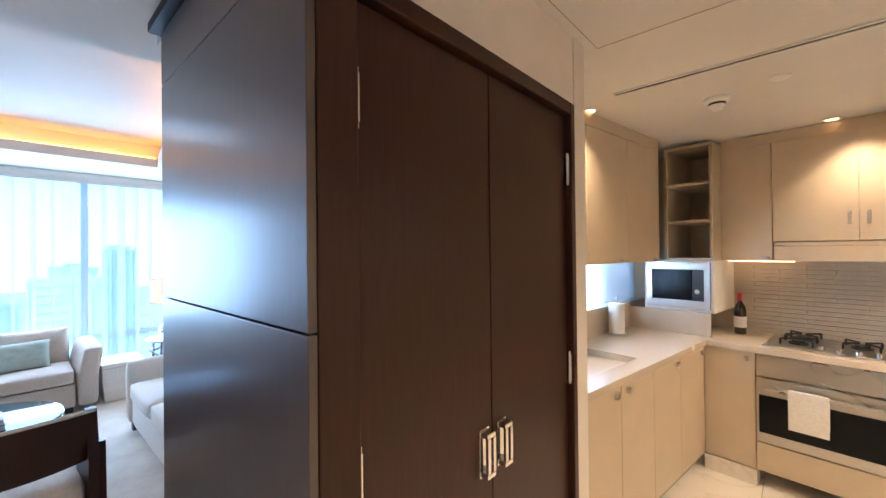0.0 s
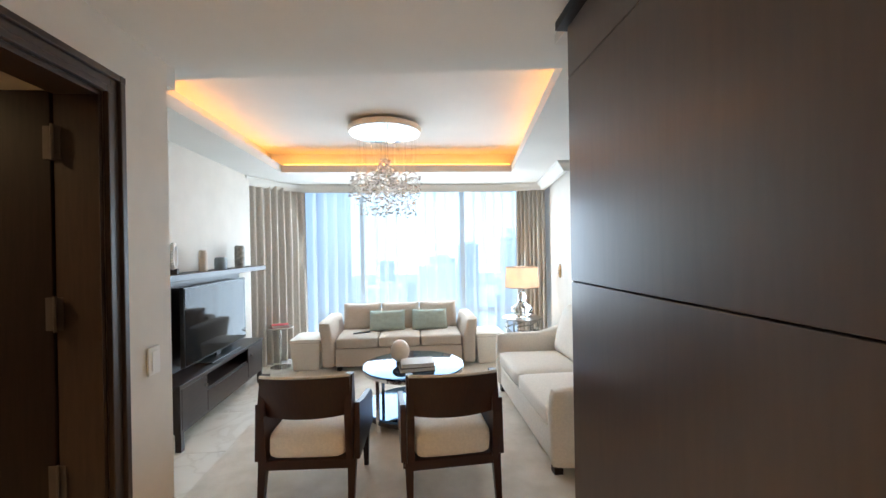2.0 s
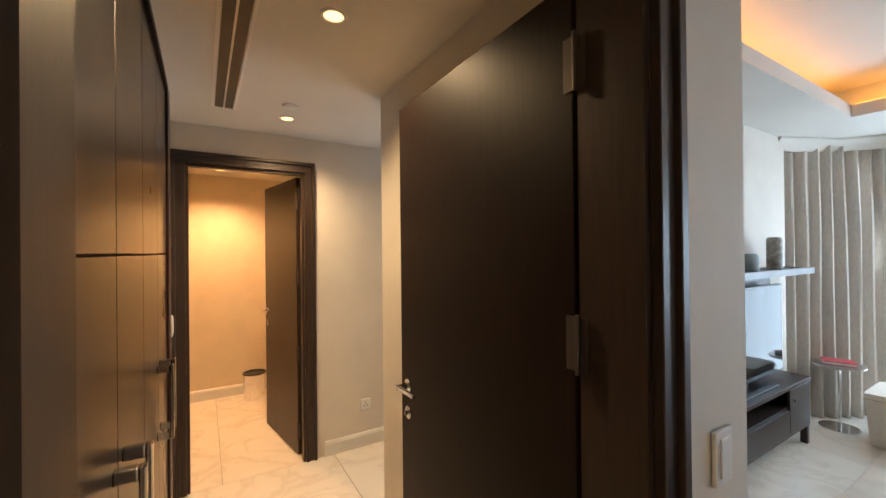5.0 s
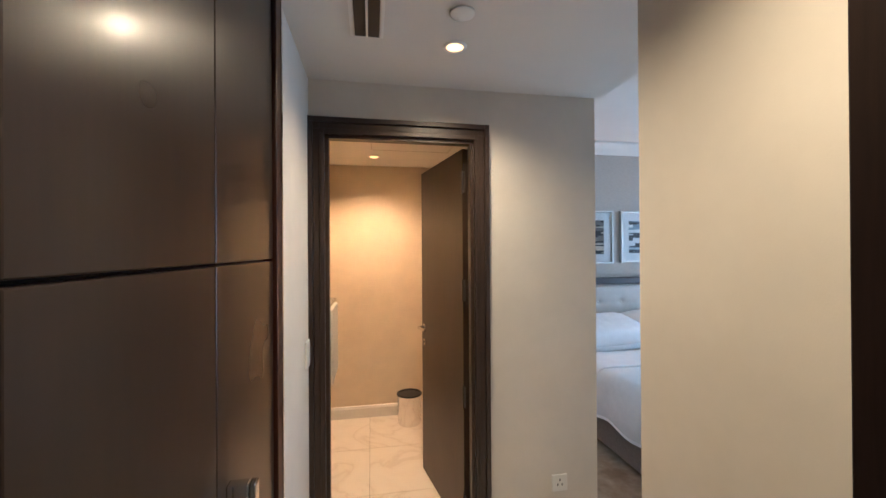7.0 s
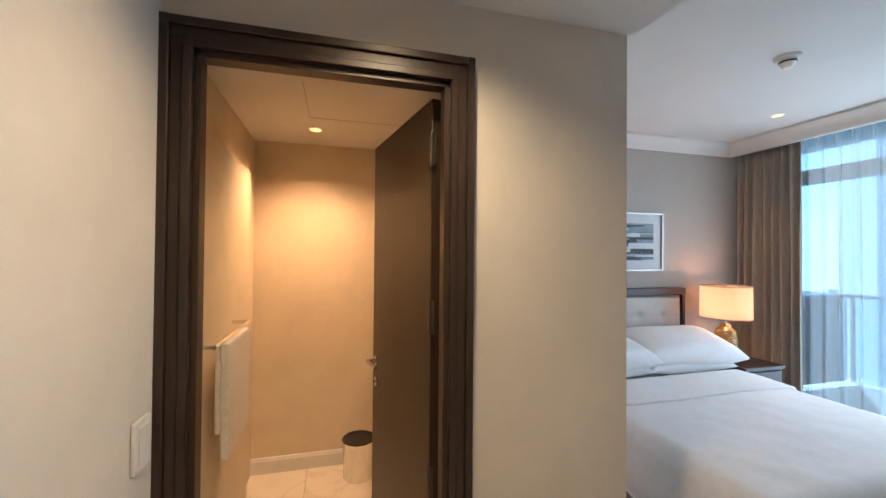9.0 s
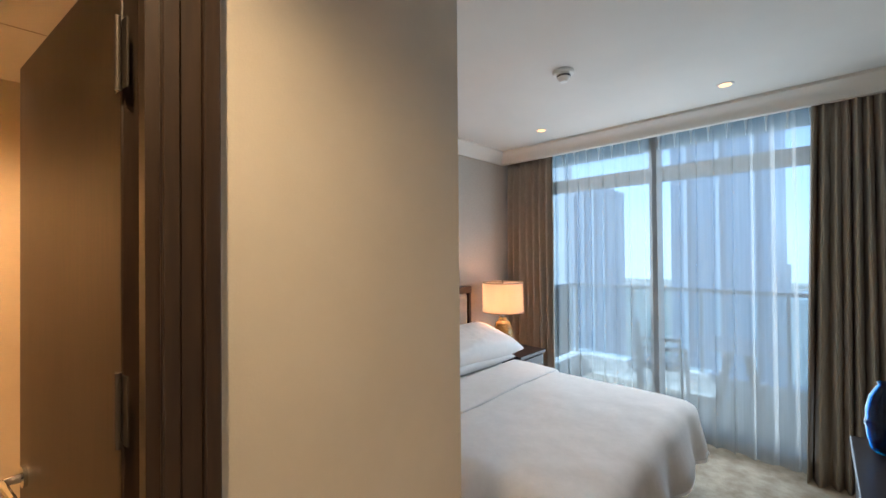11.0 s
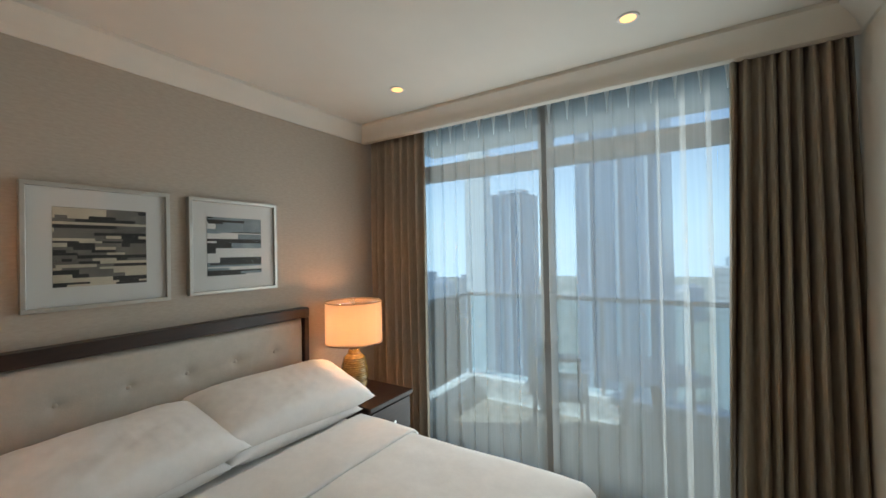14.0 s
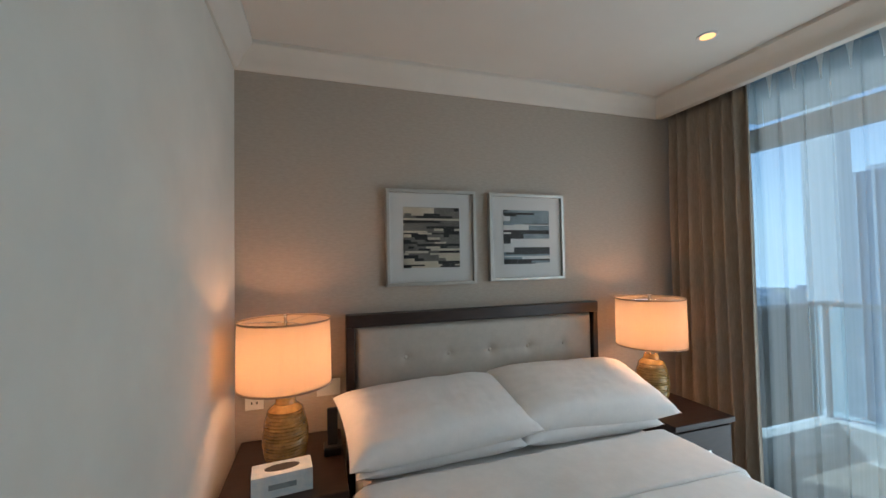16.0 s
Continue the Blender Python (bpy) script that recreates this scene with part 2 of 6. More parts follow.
M = dict(
    wall=material("wall_paint", (0.66, 0.61, 0.54), 0.75, grain=0.05, scale=3, bump=0.05, bump_scale=220),
    wallpaper=material("bedroom_wallpaper", (0.43, 0.37, 0.31), 0.7, grain=0.07, scale=30, stretch=(1, 1, 4), bump=0.12, bump_scale=180),
    bath_wall=material("bath_wall_paint", (0.66, 0.56, 0.40), 0.55, grain=0.05, scale=4, bump=0.04),
    ceiling=material("ceiling_paint", (0.65, 0.62, 0.57), 0.85, grain=0.03, scale=2, bump=0.04, bump_scale=200),
    cornice=material("cornice_paint", (0.66, 0.62, 0.56), 0.6, grain=0.03, scale=4),
    marble=marble_material("floor_marble", (0.80, 0.73, 0.63), (0.71, 0.63, 0.53)),
    grout=material("grout", (0.35, 0.30, 0.24), 0.9, grain=0.1),
    carpet=material("bedroom_carpet", (0.50, 0.43, 0.33), 0.95, scale=7, second=(0.30, 0.24, 0.17), bump=0.5, bump_scale=300),
    rug=material("living_rug", (0.76, 0.68, 0.58), 0.95, scale=4, second=(0.63, 0.55, 0.45), bump=0.5, bump_scale=260),
    wood=material("dark_stained_wood", (0.032, 0.0085, 0.0035), 0.40, grain=0.22, scale=14, stretch=(6, 6, 0.5), bump=0.03, bump_scale=40, ior=1.4),
    panel=material("dark_lacquered_panel", (0.055, 0.037, 0.029), 0.34, grain=0.15, scale=10, stretch=(5, 5, 0.4), coat=0.15, ior=1.75),
    door=material("dark_door_veneer", (0.011, 0.0055, 0.004), 0.48, grain=0.3, scale=14, stretch=(6, 6, 0.4), bump=0.04, bump_scale=40, ior=1.25),
    wardrobe=material("dark_wardrobe_veneer", (0.020, 0.012, 0.009), 0.30, grain=0.2, scale=10, stretch=(5, 5, 0.4), coat=0.1),
    furniture=material("espresso_wood", (0.026, 0.012, 0.008), 0.42, grain=0.3, scale=12, stretch=(1, 6, 6), coat=0.08),
    chrome=material("chrome", (0.75, 0.74, 0.72), 0.12, 1.0, grain=0.05),
    # bluish window reflection on the chandelier plate is put into this tint
    mirror=material("daylight_tinted_mirror", (0.30, 0.36, 0.42), 0.04, 1.0, grain=0.04, gloss_wear=0.01),
    hinge=material("dark_bronze", (0.10, 0.085, 0.075), 0.45, 0.7, grain=0.2),
    steel=material("brushed_steel", (0.55, 0.52, 0.48), 0.3, 1.0, grain=0.1, scale=20, stretch=(1, 1, 30)),
    black=material("black_plastic", (0.012, 0.012, 0.013), 0.35, grain=0.2),
    screen=material("screen_glass", (0.006, 0.007, 0.009), 0.06, grain=0.1, ior=1.25, gloss_wear=0.02),
    sofa=material("sofa_fabric", (0.50, 0.41, 0.33), 0.9, grain=0.12, scale=90, bump=0.25, bump_scale=400),
    settee=material("settee_fabric", (0.78, 0.71, 0.62), 0.9, grain=0.07, scale=70, bump=0.2, bump_scale=400),
    cushion=material("green_cushion_fabric", (0.36, 0.40, 0.34), 0.85, grain=0.08, scale=50, bump=0.2, bump_scale=300),
    curtain=material("taupe_curtain_fabric", (0.32, 0.27, 0.215), 0.85, grain=0.12, scale=40, stretch=(3, 3, 0.5), bump=0.15, bump_scale=350),
    living_curtain=material("grey_curtain_fabric", (0.54, 0.49, 0.43), 0.85, grain=0.12, scale=40, stretch=(3, 3, 0.5), bump=0.15, bump_scale=350),
    sheer=cloth_through("sheer_curtain_voile", (0.92, 0.93, 0.92), 0.72, 0.75),
    living_sheer=cloth_through("living_sheer_voile", (0.90, 0.93, 0.94), 0.58, 0.75),
    header=cloth_through("sheer_heading_tape", (0.80, 0.82, 0.82), 0.25, 0.5),
    linen=material("white_bed_linen", (0.84, 0.81, 0.79), 0.85, grain=0.03, scale=20, bump=0.25, bump_scale=11),
    bedbase=material("bed_base_fabric", (0.36, 0.31, 0.27), 0.9, grain=0.1, scale=60, bump=0.2, bump_scale=300),
    leather=material("headboard_leather", (0.46, 0.42, 0.37), 0.42, grain=0.05, scale=25, bump=0.08, bump_scale=150),
    shade=cloth_through("lampshade_linen", (0.50, 0.39, 0.29), 0.02, 0.62),
    trim=material("shade_trim", (0.22, 0.16, 0.11), 0.7, grain=0.1),
    art_glass=pane("picture_glass", (0.97, 0.97, 0.97), 1.16),
    gold=material("amber_ceramic", (0.36, 0.21, 0.06), 0.22, 0.25, grain=0.35, scale=20, coat=0.6),
    blue=glassy("blue_glass", (0.01, 0.16, 0.42), 0.02),
    clear=glassy("clear_glass", (0.85, 0.92, 0.95), 0.0),
    window=pane("window_glass", (0.76, 0.90, 1.0)),
    balustrade=pane("balustrade_glass", (0.80, 0.91, 0.93)),
    # blue of the reflected sky is put into the table glass colour
    tabletop=material("sky_tinted_table_glass", (0.075, 0.15, 0.26), 0.05, 0.9, grain=0.05, gloss_wear=0.02),
    frame=material("silver_picture_frame", (0.50, 0.48, 0.44), 0.35, 0.6, grain=0.08),
    mat=material("picture_mat_board", (0.78, 0.77, 0.75), 0.8, grain=0.02),
    alu=material("window_aluminium", (0.27, 0.28, 0.29), 0.45, 0.3, grain=0.05),
    lacquer=material("kitchen_lacquer", (0.52, 0.42, 0.29), 0.42, grain=0.04, scale=4),
    quartz=material("counter_quartz", (0.58, 0.49, 0.38), 0.25, grain=0.06, scale=120),
    tile=material("backsplash_tile", (0.46, 0.41, 0.33), 0.2, grain=0.08, scale=5),
    white=material("white_plastic", (0.74, 0.72, 0.68), 0.4, grain=0.03),
    white_lacquer=material("white_trim_paint", (0.70, 0.68, 0.64), 0.45, grain=0.03),
    paper=material("paper", (0.80, 0.78, 0.74), 0.8, grain=0.04),
    towel=material("cotton_towel", (0.72, 0.68, 0.62), 0.95, grain=0.08, scale=60, bump=0.4, bump_scale=200),
    bottle=material("dark_bottle_glass", (0.012, 0.010, 0.008), 0.08, grain=0.2, coat=0.4),
    red=material("red_print", (0.45, 0.05, 0.06), 0.5, grain=0.1),
    stone=material("speckled_stone", (0.30, 0.28, 0.25), 0.5, grain=0.5, scale=25),
    egg=material("alabaster", (0.72, 0.60, 0.48), 0.45, grain=0.08, scale=12),
    lens=emissive("downlight_lens", (1.0, 0.52, 0.18), 1.7),
    led=emissive("amber_led_strip", (1.0, 0.42, 0.06), 3.5),
    concrete=material("balcony_concrete", (0.80, 0.80, 0.78), 0.8, grain=0.06, scale=6),
    # cladding lightened and blued: distance haze is put into this colour
    tower=material("hazed_tower_cladding", (0.50, 0.57, 0.64), 0.5, grain=0.1, scale=0.02),
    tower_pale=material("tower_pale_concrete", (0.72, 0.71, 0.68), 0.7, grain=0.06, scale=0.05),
    casing=material("brown_door_frame_wood", (0.034, 0.019, 0.012), 0.42, grain=0.25, scale=14, stretch=(6, 6, 0.5)),
    lamp_lens=emissive("chandelier_lamp_lens", (1.0, 0.80, 0.55), 5.0),
    tv_surround=material("matt_black_surround", (0.012, 0.011, 0.011), 0.85, grain=0.2, ior=1.12),
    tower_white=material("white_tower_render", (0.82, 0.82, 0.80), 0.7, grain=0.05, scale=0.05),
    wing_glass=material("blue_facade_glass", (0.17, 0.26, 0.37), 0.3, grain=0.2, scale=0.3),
    # glazing colour carries the same pale blue distance haze
    tower_glass=material("hazed_tower_glazing", (0.42, 0.51, 0.60), 0.35, grain=0.25, scale=0.06),
    ground=material("city_ground", (0.42, 0.40, 0.35), 0.95, scale=0.02, second=(0.16, 0.19, 0.15)),
    crystal=material("smoky_crystal", (0.78, 0.72, 0.65), 0.12, 0.35, grain=0.4, scale=9),
    pewter=material("pewter_metal", (0.30, 0.28, 0.25), 0.35, 0.8, grain=0.2, scale=30),
    tissue=material("tissue_box_card", (0.55, 0.66, 0.72), 0.6, scale=18, second=(0.78, 0.80, 0.80)),
    ink=material("dark_print", (0.03, 0.028, 0.026), 0.6, grain=0.3),
    ink_mid=material("grey_print", (0.20, 0.18, 0.16), 0.6, grain=0.3),
    ink_cream=material("cream_print", (0.68, 0.60, 0.47), 0.6, grain=0.2),
    ink_blue=material("blue_grey_print", (0.26, 0.32, 0.35), 0.6, grain=0.3),
)


# ---- mesh helpers ----
def box(bm, x0, x1, y0, y1, z0, z1, bevel=0.0, seg=2):
    made = bmesh.ops.create_cube(bm, size=1)
    vs = made["verts"]
    for v in vs:
        v.co = Vector(((x0 + x1) / 2 + v.co.x * (x1 - x0), (y0 + y1) / 2 + v.co.y * (y1 - y0), (z0 + z1) / 2 + v.co.z * (z1 - z0)))
    if bevel:
        es = list({e for v in vs for e in v.link_edges})
        bmesh.ops.bevel(bm, geom=es, offset=bevel, segments=seg, affect="EDGES", profile=0.5)
    return bm


def boxes(*specs, bevel=0.0):
    bm = bmesh.new()
    for s in specs:
        box(bm, *s, bevel=bevel)
    return bm


def lathe(bm, profile, seg=32, at=(0, 0, 0), sx=1.0, sy=1.0, ring=False):
    rings = []
    for r, z in profile:
        rings.append([bm.verts.new((at[0] + sx * max(r, 1e-4) * math.cos(2 * math.pi * i / seg), at[1] + sy * max(r, 1e-4) * math.sin(2 * math.pi * i / seg), at[2] + z)) for i in range(seg)])
    for a, b in zip(rings, rings[1:] + (rings[:1] if ring else [])):
        for i in range(seg):
            bm.faces.new((a[i], a[(i + 1) % seg], b[(i + 1) % seg], b[i]))
    if not ring:
        bm.faces.new(rings[0][::-1])
        bm.faces.new(rings[-1])
    return bm


def rod(bm, a, b, r0, r1=None, seg=12):
    a, b = Vector(a), Vector(b)
    r1 = r0 if r1 is None else r1
    q = (b - a).to_track_quat("Z", "Y")
    ra = [bm.verts.new(a + q @ Vector((r0 * math.cos(2 * math.pi * i / seg), r0 * math.sin(2 * math.pi * i / seg), 0))) for i in range(seg)]
    rb = [bm.verts.new(b + q @ Vector((r1 * math.cos(2 * math.pi * i / seg), r1 * math.sin(2 * math.pi * i / seg), 0))) for i in range(seg)]
    for i in range(seg):
        bm.faces.new((ra[i], ra[(i + 1) % seg], rb[(i + 1) % seg], rb[i]))
    bm.faces.new(ra[::-1])
    bm.faces.new(rb)
    return bm


def prism(bm, outline, z0, z1):
    lo = [bm.verts.new((x, y, z0)) for x, y in outline]
    hi = [bm.verts.new((x, y, z1)) for x, y in outline]
    n = len(outline)
    for i in range(n):
        bm.faces.new((lo[i], lo[(i + 1) % n], hi[(i + 1) % n], hi[i]))
    bm.faces.new(lo[::-1])
    bm.faces.new(hi)
    return bm


def sweep(bm, profile, points, closed=False):
    """A moulding: profile of (out, z) pairs carried along a flat line; out is to the line's right."""
    n = len(points)
    rings = []
    for i, p in enumerate(points):
        p = Vector(p)
        before = Vector(points[i - 1]) if (i or closed) else None
        after = Vector(points[(i + 1) % n]) if (i < n - 1 or closed) else None
        d0 = (p - before).normalized() if before is not None else (after - p).normalized()
        d1 = (after - p).normalized() if after is not None else d0
        n0, n1 = Vector((d0.y, -d0.x)), Vector((d1.y, -d1.x))
        m = (n0 + n1).normalized()
        m = m / max(0.3, m.dot(n0))
        rings.append([bm.verts.new((p.x + m.x * o, p.y + m.y * o, z)) for o, z in profile])
    k = len(profile)
    for a, b in zip(rings, rings[1:] + (rings[:1] if closed else [])):
        for i in range(k):
            bm.faces.new((a[i], a[(i + 1) % k], b[(i + 1) % k], b[i]))
    if not closed:
        bm.faces.new(rings[0])
        bm.faces.new(rings[-1][::-1])
    return bm


def part(name, bm, mat, parent=None, label="", smooth=False, kind=""):
    me = bpy.data.meshes.new(name)
    bmesh.ops.recalc_face_normals(bm, faces=bm.faces)
    bm.to_mesh(me)
    bm.free()
    me.materials.append(M[mat])
    if smooth:
        me.polygons.foreach_set("use_smooth", [True] * len(me.polygons))
        me.set_sharp_from_angle(angle=radians(40))
    ob = new(name, me)
    ob.parent = parent
    return tagged(ob, label, kind=kind)


def thing(name, place, label, category, group="", turn=0.0, kind=""):
    ob = new(name)
    ob.empty_display_size = 0.05
    ob.matrix_world = pose(*place, 0, 0, turn)
    return tagged(ob, label, category, group, kind)


def structure(name, bm, mat, label, category, smooth=False):
    ob = part(name, bm, mat, None, label, smooth)
    return tagged(ob, category=category, kind="structure")

# ---- structure ----
H_HALL, H_LIVE, H_COVE, H_BED = 2.34, 2.46, 2.60, 2.64
structure("floor", boxes((-7.0, 3.0, -6.6, 4.6, -0.25, -0.012)), "grout", "pale marble floor with thin joints", "floor")
structure("wall_bedroom_door", boxes((-2.51, -2.16, -1.70, -1.57, 0, 2.7), (-1.335, 2.0, -1.70, -1.57, 0, 2.7), (-2.16, -1.335, -1.70, -1.57, 2.10, 2.7)), "wall", "off-white painted hall wall with a doorway", "wall")
structure("wall_tv", boxes((-2.51, -2.30, -3.15, -1.70, 0, 2.7), (-5.80, -2.51, -2.80, -2.53, 0, 2.7)), "wall", "off-white painted wall behind the television", "wall")
structure("wall_bedroom_tv", boxes((-5.95, -2.51, -2.98, -2.803, 0, 2.75)), "wall", "off-white painted bedroom wall", "wall")
structure("wall_headboard", boxes((-6.0, -2.77, -6.15, -5.93, 0, 2.8)), "wallpaper", "taupe wallpapered wall behind the bed", "wall")
structure("wall_bath_side", boxes((-2.77, -2.62, -6.15, -4.26, 0, 2.8)), "wall", "off-white painted wall beside the bed", "wall")
structure("wall_bath_front", boxes((-2.77, -2.12, -4.26, -4.12, 0, 2.8), (-1.37, -1.28, -4.26, -4.12, 0, 2.8), (-2.12, -1.37, -4.26, -4.12, 2.09, 2.8)), "wall", "off-white painted wall with the bathroom doorway", "wall")
structure("wall_hall_side", boxes((-1.305, -1.10, -4.26, -3.372, 0, 2.7), (-0.66, -0.55, -4.26, -1.70, 0, 2.7)), "wall", "off-white painted hall wall beside the wardrobe", "wall")
structure("wall_bath_far", boxes((-2.62, -1.0, -6.05, -5.90, 0, 2.5), (-1.20, -1.05, -5.90, -4.26, 0, 2.5)), "bath_wall", "cream bathroom walls", "wall")
structure("wall_entry_back", boxes((0.9, 1.05, -1.57, 4.6, 0, 2.7)), "wall", "off-white entry wall", "wall")
structure("wall_living_side", prism(boxes((-6.35, -2.2, 1.85, 2.0, 0, 2.8), (-2.2, -2.05, 0.6, 1.55, 0, 2.8)), [(-6.35, 1.53), (-5.02, 1.31), (-4.99, 1.45), (-5.25, 1.845), (-6.35, 1.845)], 0, 2.8), "wall", "off-white living room wall", "wall")
structure("wall_facade_pier", boxes((-7.0, -6.35, 1.55, 2.0, 0, 2.8), (-7.0, -5.95, -2.98, -2.803, 0, 2.75), (-7.0, -6.75, -2.80, -2.55, 0, 2.8)), "wall", "off-white pier beside the windows", "wall")
structure("ceiling_hall", prism(boxes((-2.80, -0.55, -4.12, -1.70, H_HALL, 2.8)), [(-2.54, -1.569), (1.05, -1.569), (1.05, 4.6), (-2.33, 4.6), (-2.33, 1.6), (-2.18, 1.6)], H_HALL, 2.8), "ceiling", "flat white low ceiling", "ceiling")
structure("ceiling_bath", boxes((-2.62, -1.20, -5.90, -4.26, 2.32, 2.8)), "ceiling", "white bathroom ceiling", "ceiling")
structure("ceiling_bedroom", boxes((-6.0, -2.80, -6.0, -2.97, H_BED, 2.85)), "ceiling", "white bedroom ceiling", "ceiling")
# the tray is not square: the side by the settee runs askew
TRAY = [(-2.99, -2.07), (-2.73, 0.29), (-5.50, 0.735), (-5.53, -2.05)]
ROOM = [(-2.10, -2.85), (-2.10, 2.0), (-7.0, 2.0), (-7.0, -2.85)]
bm = bmesh.new()
for k in range(4):
    prism(bm, [ROOM[k], ROOM[(k + 1) % 4], TRAY[(k + 1) % 4], TRAY[k]], H_LIVE, 2.55)
box(bm, -7.0, -2.10, -2.85, 2.0, H_COVE + 0.12, 2.95)
sweep(bm, [(0.18, 2.55), (0.20, 2.55), (0.20, H_COVE + 0.12), (0.18, H_COVE + 0.12)], TRAY, True)
structure("ceiling_living", bm, "ceiling", "white tray ceiling with a lit recess", "ceiling")
for k in range(4):
    bm = sweep(bmesh.new(), [(0.09, 2.552), (0.12, 2.552), (0.12, 2.575), (0.09, 2.575)], [TRAY[k], TRAY[(k + 1) % 4]])
    ob = part("cove_light", bm, "led", None, "amber light strip hidden in the ceiling recess")
    tagged(ob, category="strip light", group="cove lights")

CORN = [(0, 0), (0.012, 0), (0.03, 0.022), (0.035, 0.04), (0.07, 0.075), (0.085, 0.085), (0.10, 0.10), (0.10, 0.12), (0, 0.12)]
bm = bmesh.new()
sweep(bm, [(o, H_BED - 0.12 + z) for o, z in CORN], [(-5.52, -2.98), (-2.80, -2.98)])
sweep(bm, [(o, H_BED - 0.12 + z) for o, z in CORN], [(-2.77, -4.15), (-2.77, -5.93), (-5.52, -5.93)])
sweep(bm, [(o, H_BED - 0.12 + z) for o, z in CORN], [(-5.52, -5.93), (-5.52, -2.98)])
box(bm, -5.56, -5.523, -5.93, -2.98, H_BED - 0.12, H_BED)
structure("trim_bedroom_cornice", bm, "cornice", "stepped plaster cornice above the curtains", "cornice", True)
bm = bmesh.new()
sweep(bm, [(o, H_LIVE - 0.10 + z * 0.83) for o, z in CORN], [(-5.72, -2.60), (-6.28, -2.35), (-6.50, -2.05), (-6.50, 0.95), (-6.34, 1.42), (-4.97, 1.20), (-4.97, 1.50), (-2.3, 1.50)])
sweep(bm, [(0, H_LIVE - 0.10), (-0.03, H_LIVE - 0.10), (-0.03, H_LIVE), (0, H_LIVE)], [(-5.72, -2.60), (-6.28, -2.35), (-6.50, -2.05), (-6.50, 0.95), (-6.34, 1.42), (-4.97, 1.20), (-4.97, 1.50), (-2.3, 1.50)])
structure("trim_living_cornice", bm, "cornice", "white plaster cornice turning round the windows", "cornice", True)
SKIRT = [(0, 0), (0.015, 0), (0.015, 0.085), (0.008, 0.105), (0, 0.11)]
bm = bmesh.new()
sweep(bm, SKIRT, [(-2.15 - 0.085, -4.12), (-2.77, -4.12), (-2.77, -5.90)])
sweep(bm, SKIRT, [(-2.62, -5.90), (-1.20, -5.90)][::-1])
sweep(bm, SKIRT, [(-2.30, -3.15), (-2.30, -1.74)])
sweep(bm, SKIRT, [(-2.225, -1.57), (-2.51, -1.57), (-2.51, -2.53), (-5.8, -2.53)])
structure("baseboard", bm, "white_lacquer", "painted off-white skirting", "skirting")


def casing(name, x0, x1, y, out, top, label, lining=0.14):
    """Moulded dark frame round a doorway in a wall along x; out is the way it faces."""
    frame_thing = thing(name, ((x0 + x1) / 2, y, 0), label, "door frame", kind="structure")
    w = (x1 - x0) / 2
    for nm, s in (("jamb", -1), ("jamb", 1)):
        bm = bmesh.new()
        for a, b, d in ((0.0, 0.022, 0.020), (0.022, 0.052, 0.014), (0.052, 0.075, 0.026)):
            lo, hi = sorted((s * (w + a), s * (w + b)))
            box(bm, lo, hi, *sorted((0, out * d)), 0, top + a, bevel=0.002, seg=1)
        lo, hi = sorted((s * w, s * (w - 0.018)))
        box(bm, lo, hi, *sorted((0, -out * lining)), 0, top)
        part(nm, bm, "casing", frame_thing)
    bm = bmesh.new()
    for a, b, d in ((0.0, 0.022, 0.020), (0.022, 0.052, 0.014), (0.052, 0.075, 0.026)):
        box(bm, -w - a, w + a, *sorted((0, out * d)), top + a, top + b, bevel=0.002, seg=1)
        box(bm, -w - b, -w - a, *sorted((0, out * d)), top + a, top + b)
        box(bm, w + a, w + b, *sorted((0, out * d)), top + a, top + b)
    box(bm, -w, w, *sorted((0, -out * lining)), top - 0.018, top)
    part("head", bm, "casing", frame_thing)
    return frame_thing


casing("door_frame_1", -2.145, -1.350, -1.568, 1, 2.075, "dark wooden bedroom door frame with stepped moulding")
casing("door_frame_2", -2.10, -1.378, -4.118, 1, 2.085, "dark wooden bathroom door frame with stepped moulding", 0.05)


def door_leaf(name, hinge, turn, width, height, label, finish="door"):
    leaf = thing(name, (*hinge, 0.008), label, "door", turn=turn, kind="structure")
    part("leaf", boxes((0, width, -0.022, 0.022, 0, height), bevel=0.003), finish, leaf)
    for hz in (0.13, 0.70, 1.26, 1.83):
        hg = part("hinge", boxes((-0.012, 0.022, 0.0225, 0.025, hz, hz + 0.11), (-0.034, -0.012, 0.0225, 0.025, hz, hz + 0.11)), "hinge", leaf, "dark bronze butt hinge")
        part("pin", rod(bmesh.new(), (-0.012, 0.03, hz - 0.005), (-0.012, 0.03, hz + 0.115), 0.005), "hinge", hg, smooth=True)
    for s in (-1, 1):
        bm = bmesh.new()
        lathe(bm, [(0.026, 0), (0.026, 0.008), (0.012, 0.010), (0.010, 0.045), (0.012, 0.05), (0, 0.05)], 20)
        bmesh.ops.transform(bm, matrix=pose(width - 0.07, s * 0.022, 1.0, -90 * s), verts=bm.verts)
        h = part("door_handle", bm, "chrome", leaf, "chrome lever handle", True)
        bm = bmesh.new()
        rod(bm, (width - 0.065, s * 0.066, 1.0), (width - 0.19, s * 0.062, 1.0), 0.010, 0.008)
        part("lever", bm, "chrome", h, smooth=True)
        bm = bmesh.new()
        lathe(bm, [(0.024, 0), (0.024, 0.007), (0.009, 0.009), (0.009, 0.02), (0, 0.02)], 20)
        bmesh.ops.transform(bm, matrix=pose(width - 0.07, s * 0.022, 0.90, -90 * s), verts=bm.verts)
        part("lock_rose", bm, "chrome", leaf, "chrome lock rose", True)
    return leaf


door_leaf("door_1", (-2.145, -1.715), -91.0, 0.86, 2.06, "dark brown veneered bedroom door standing open")
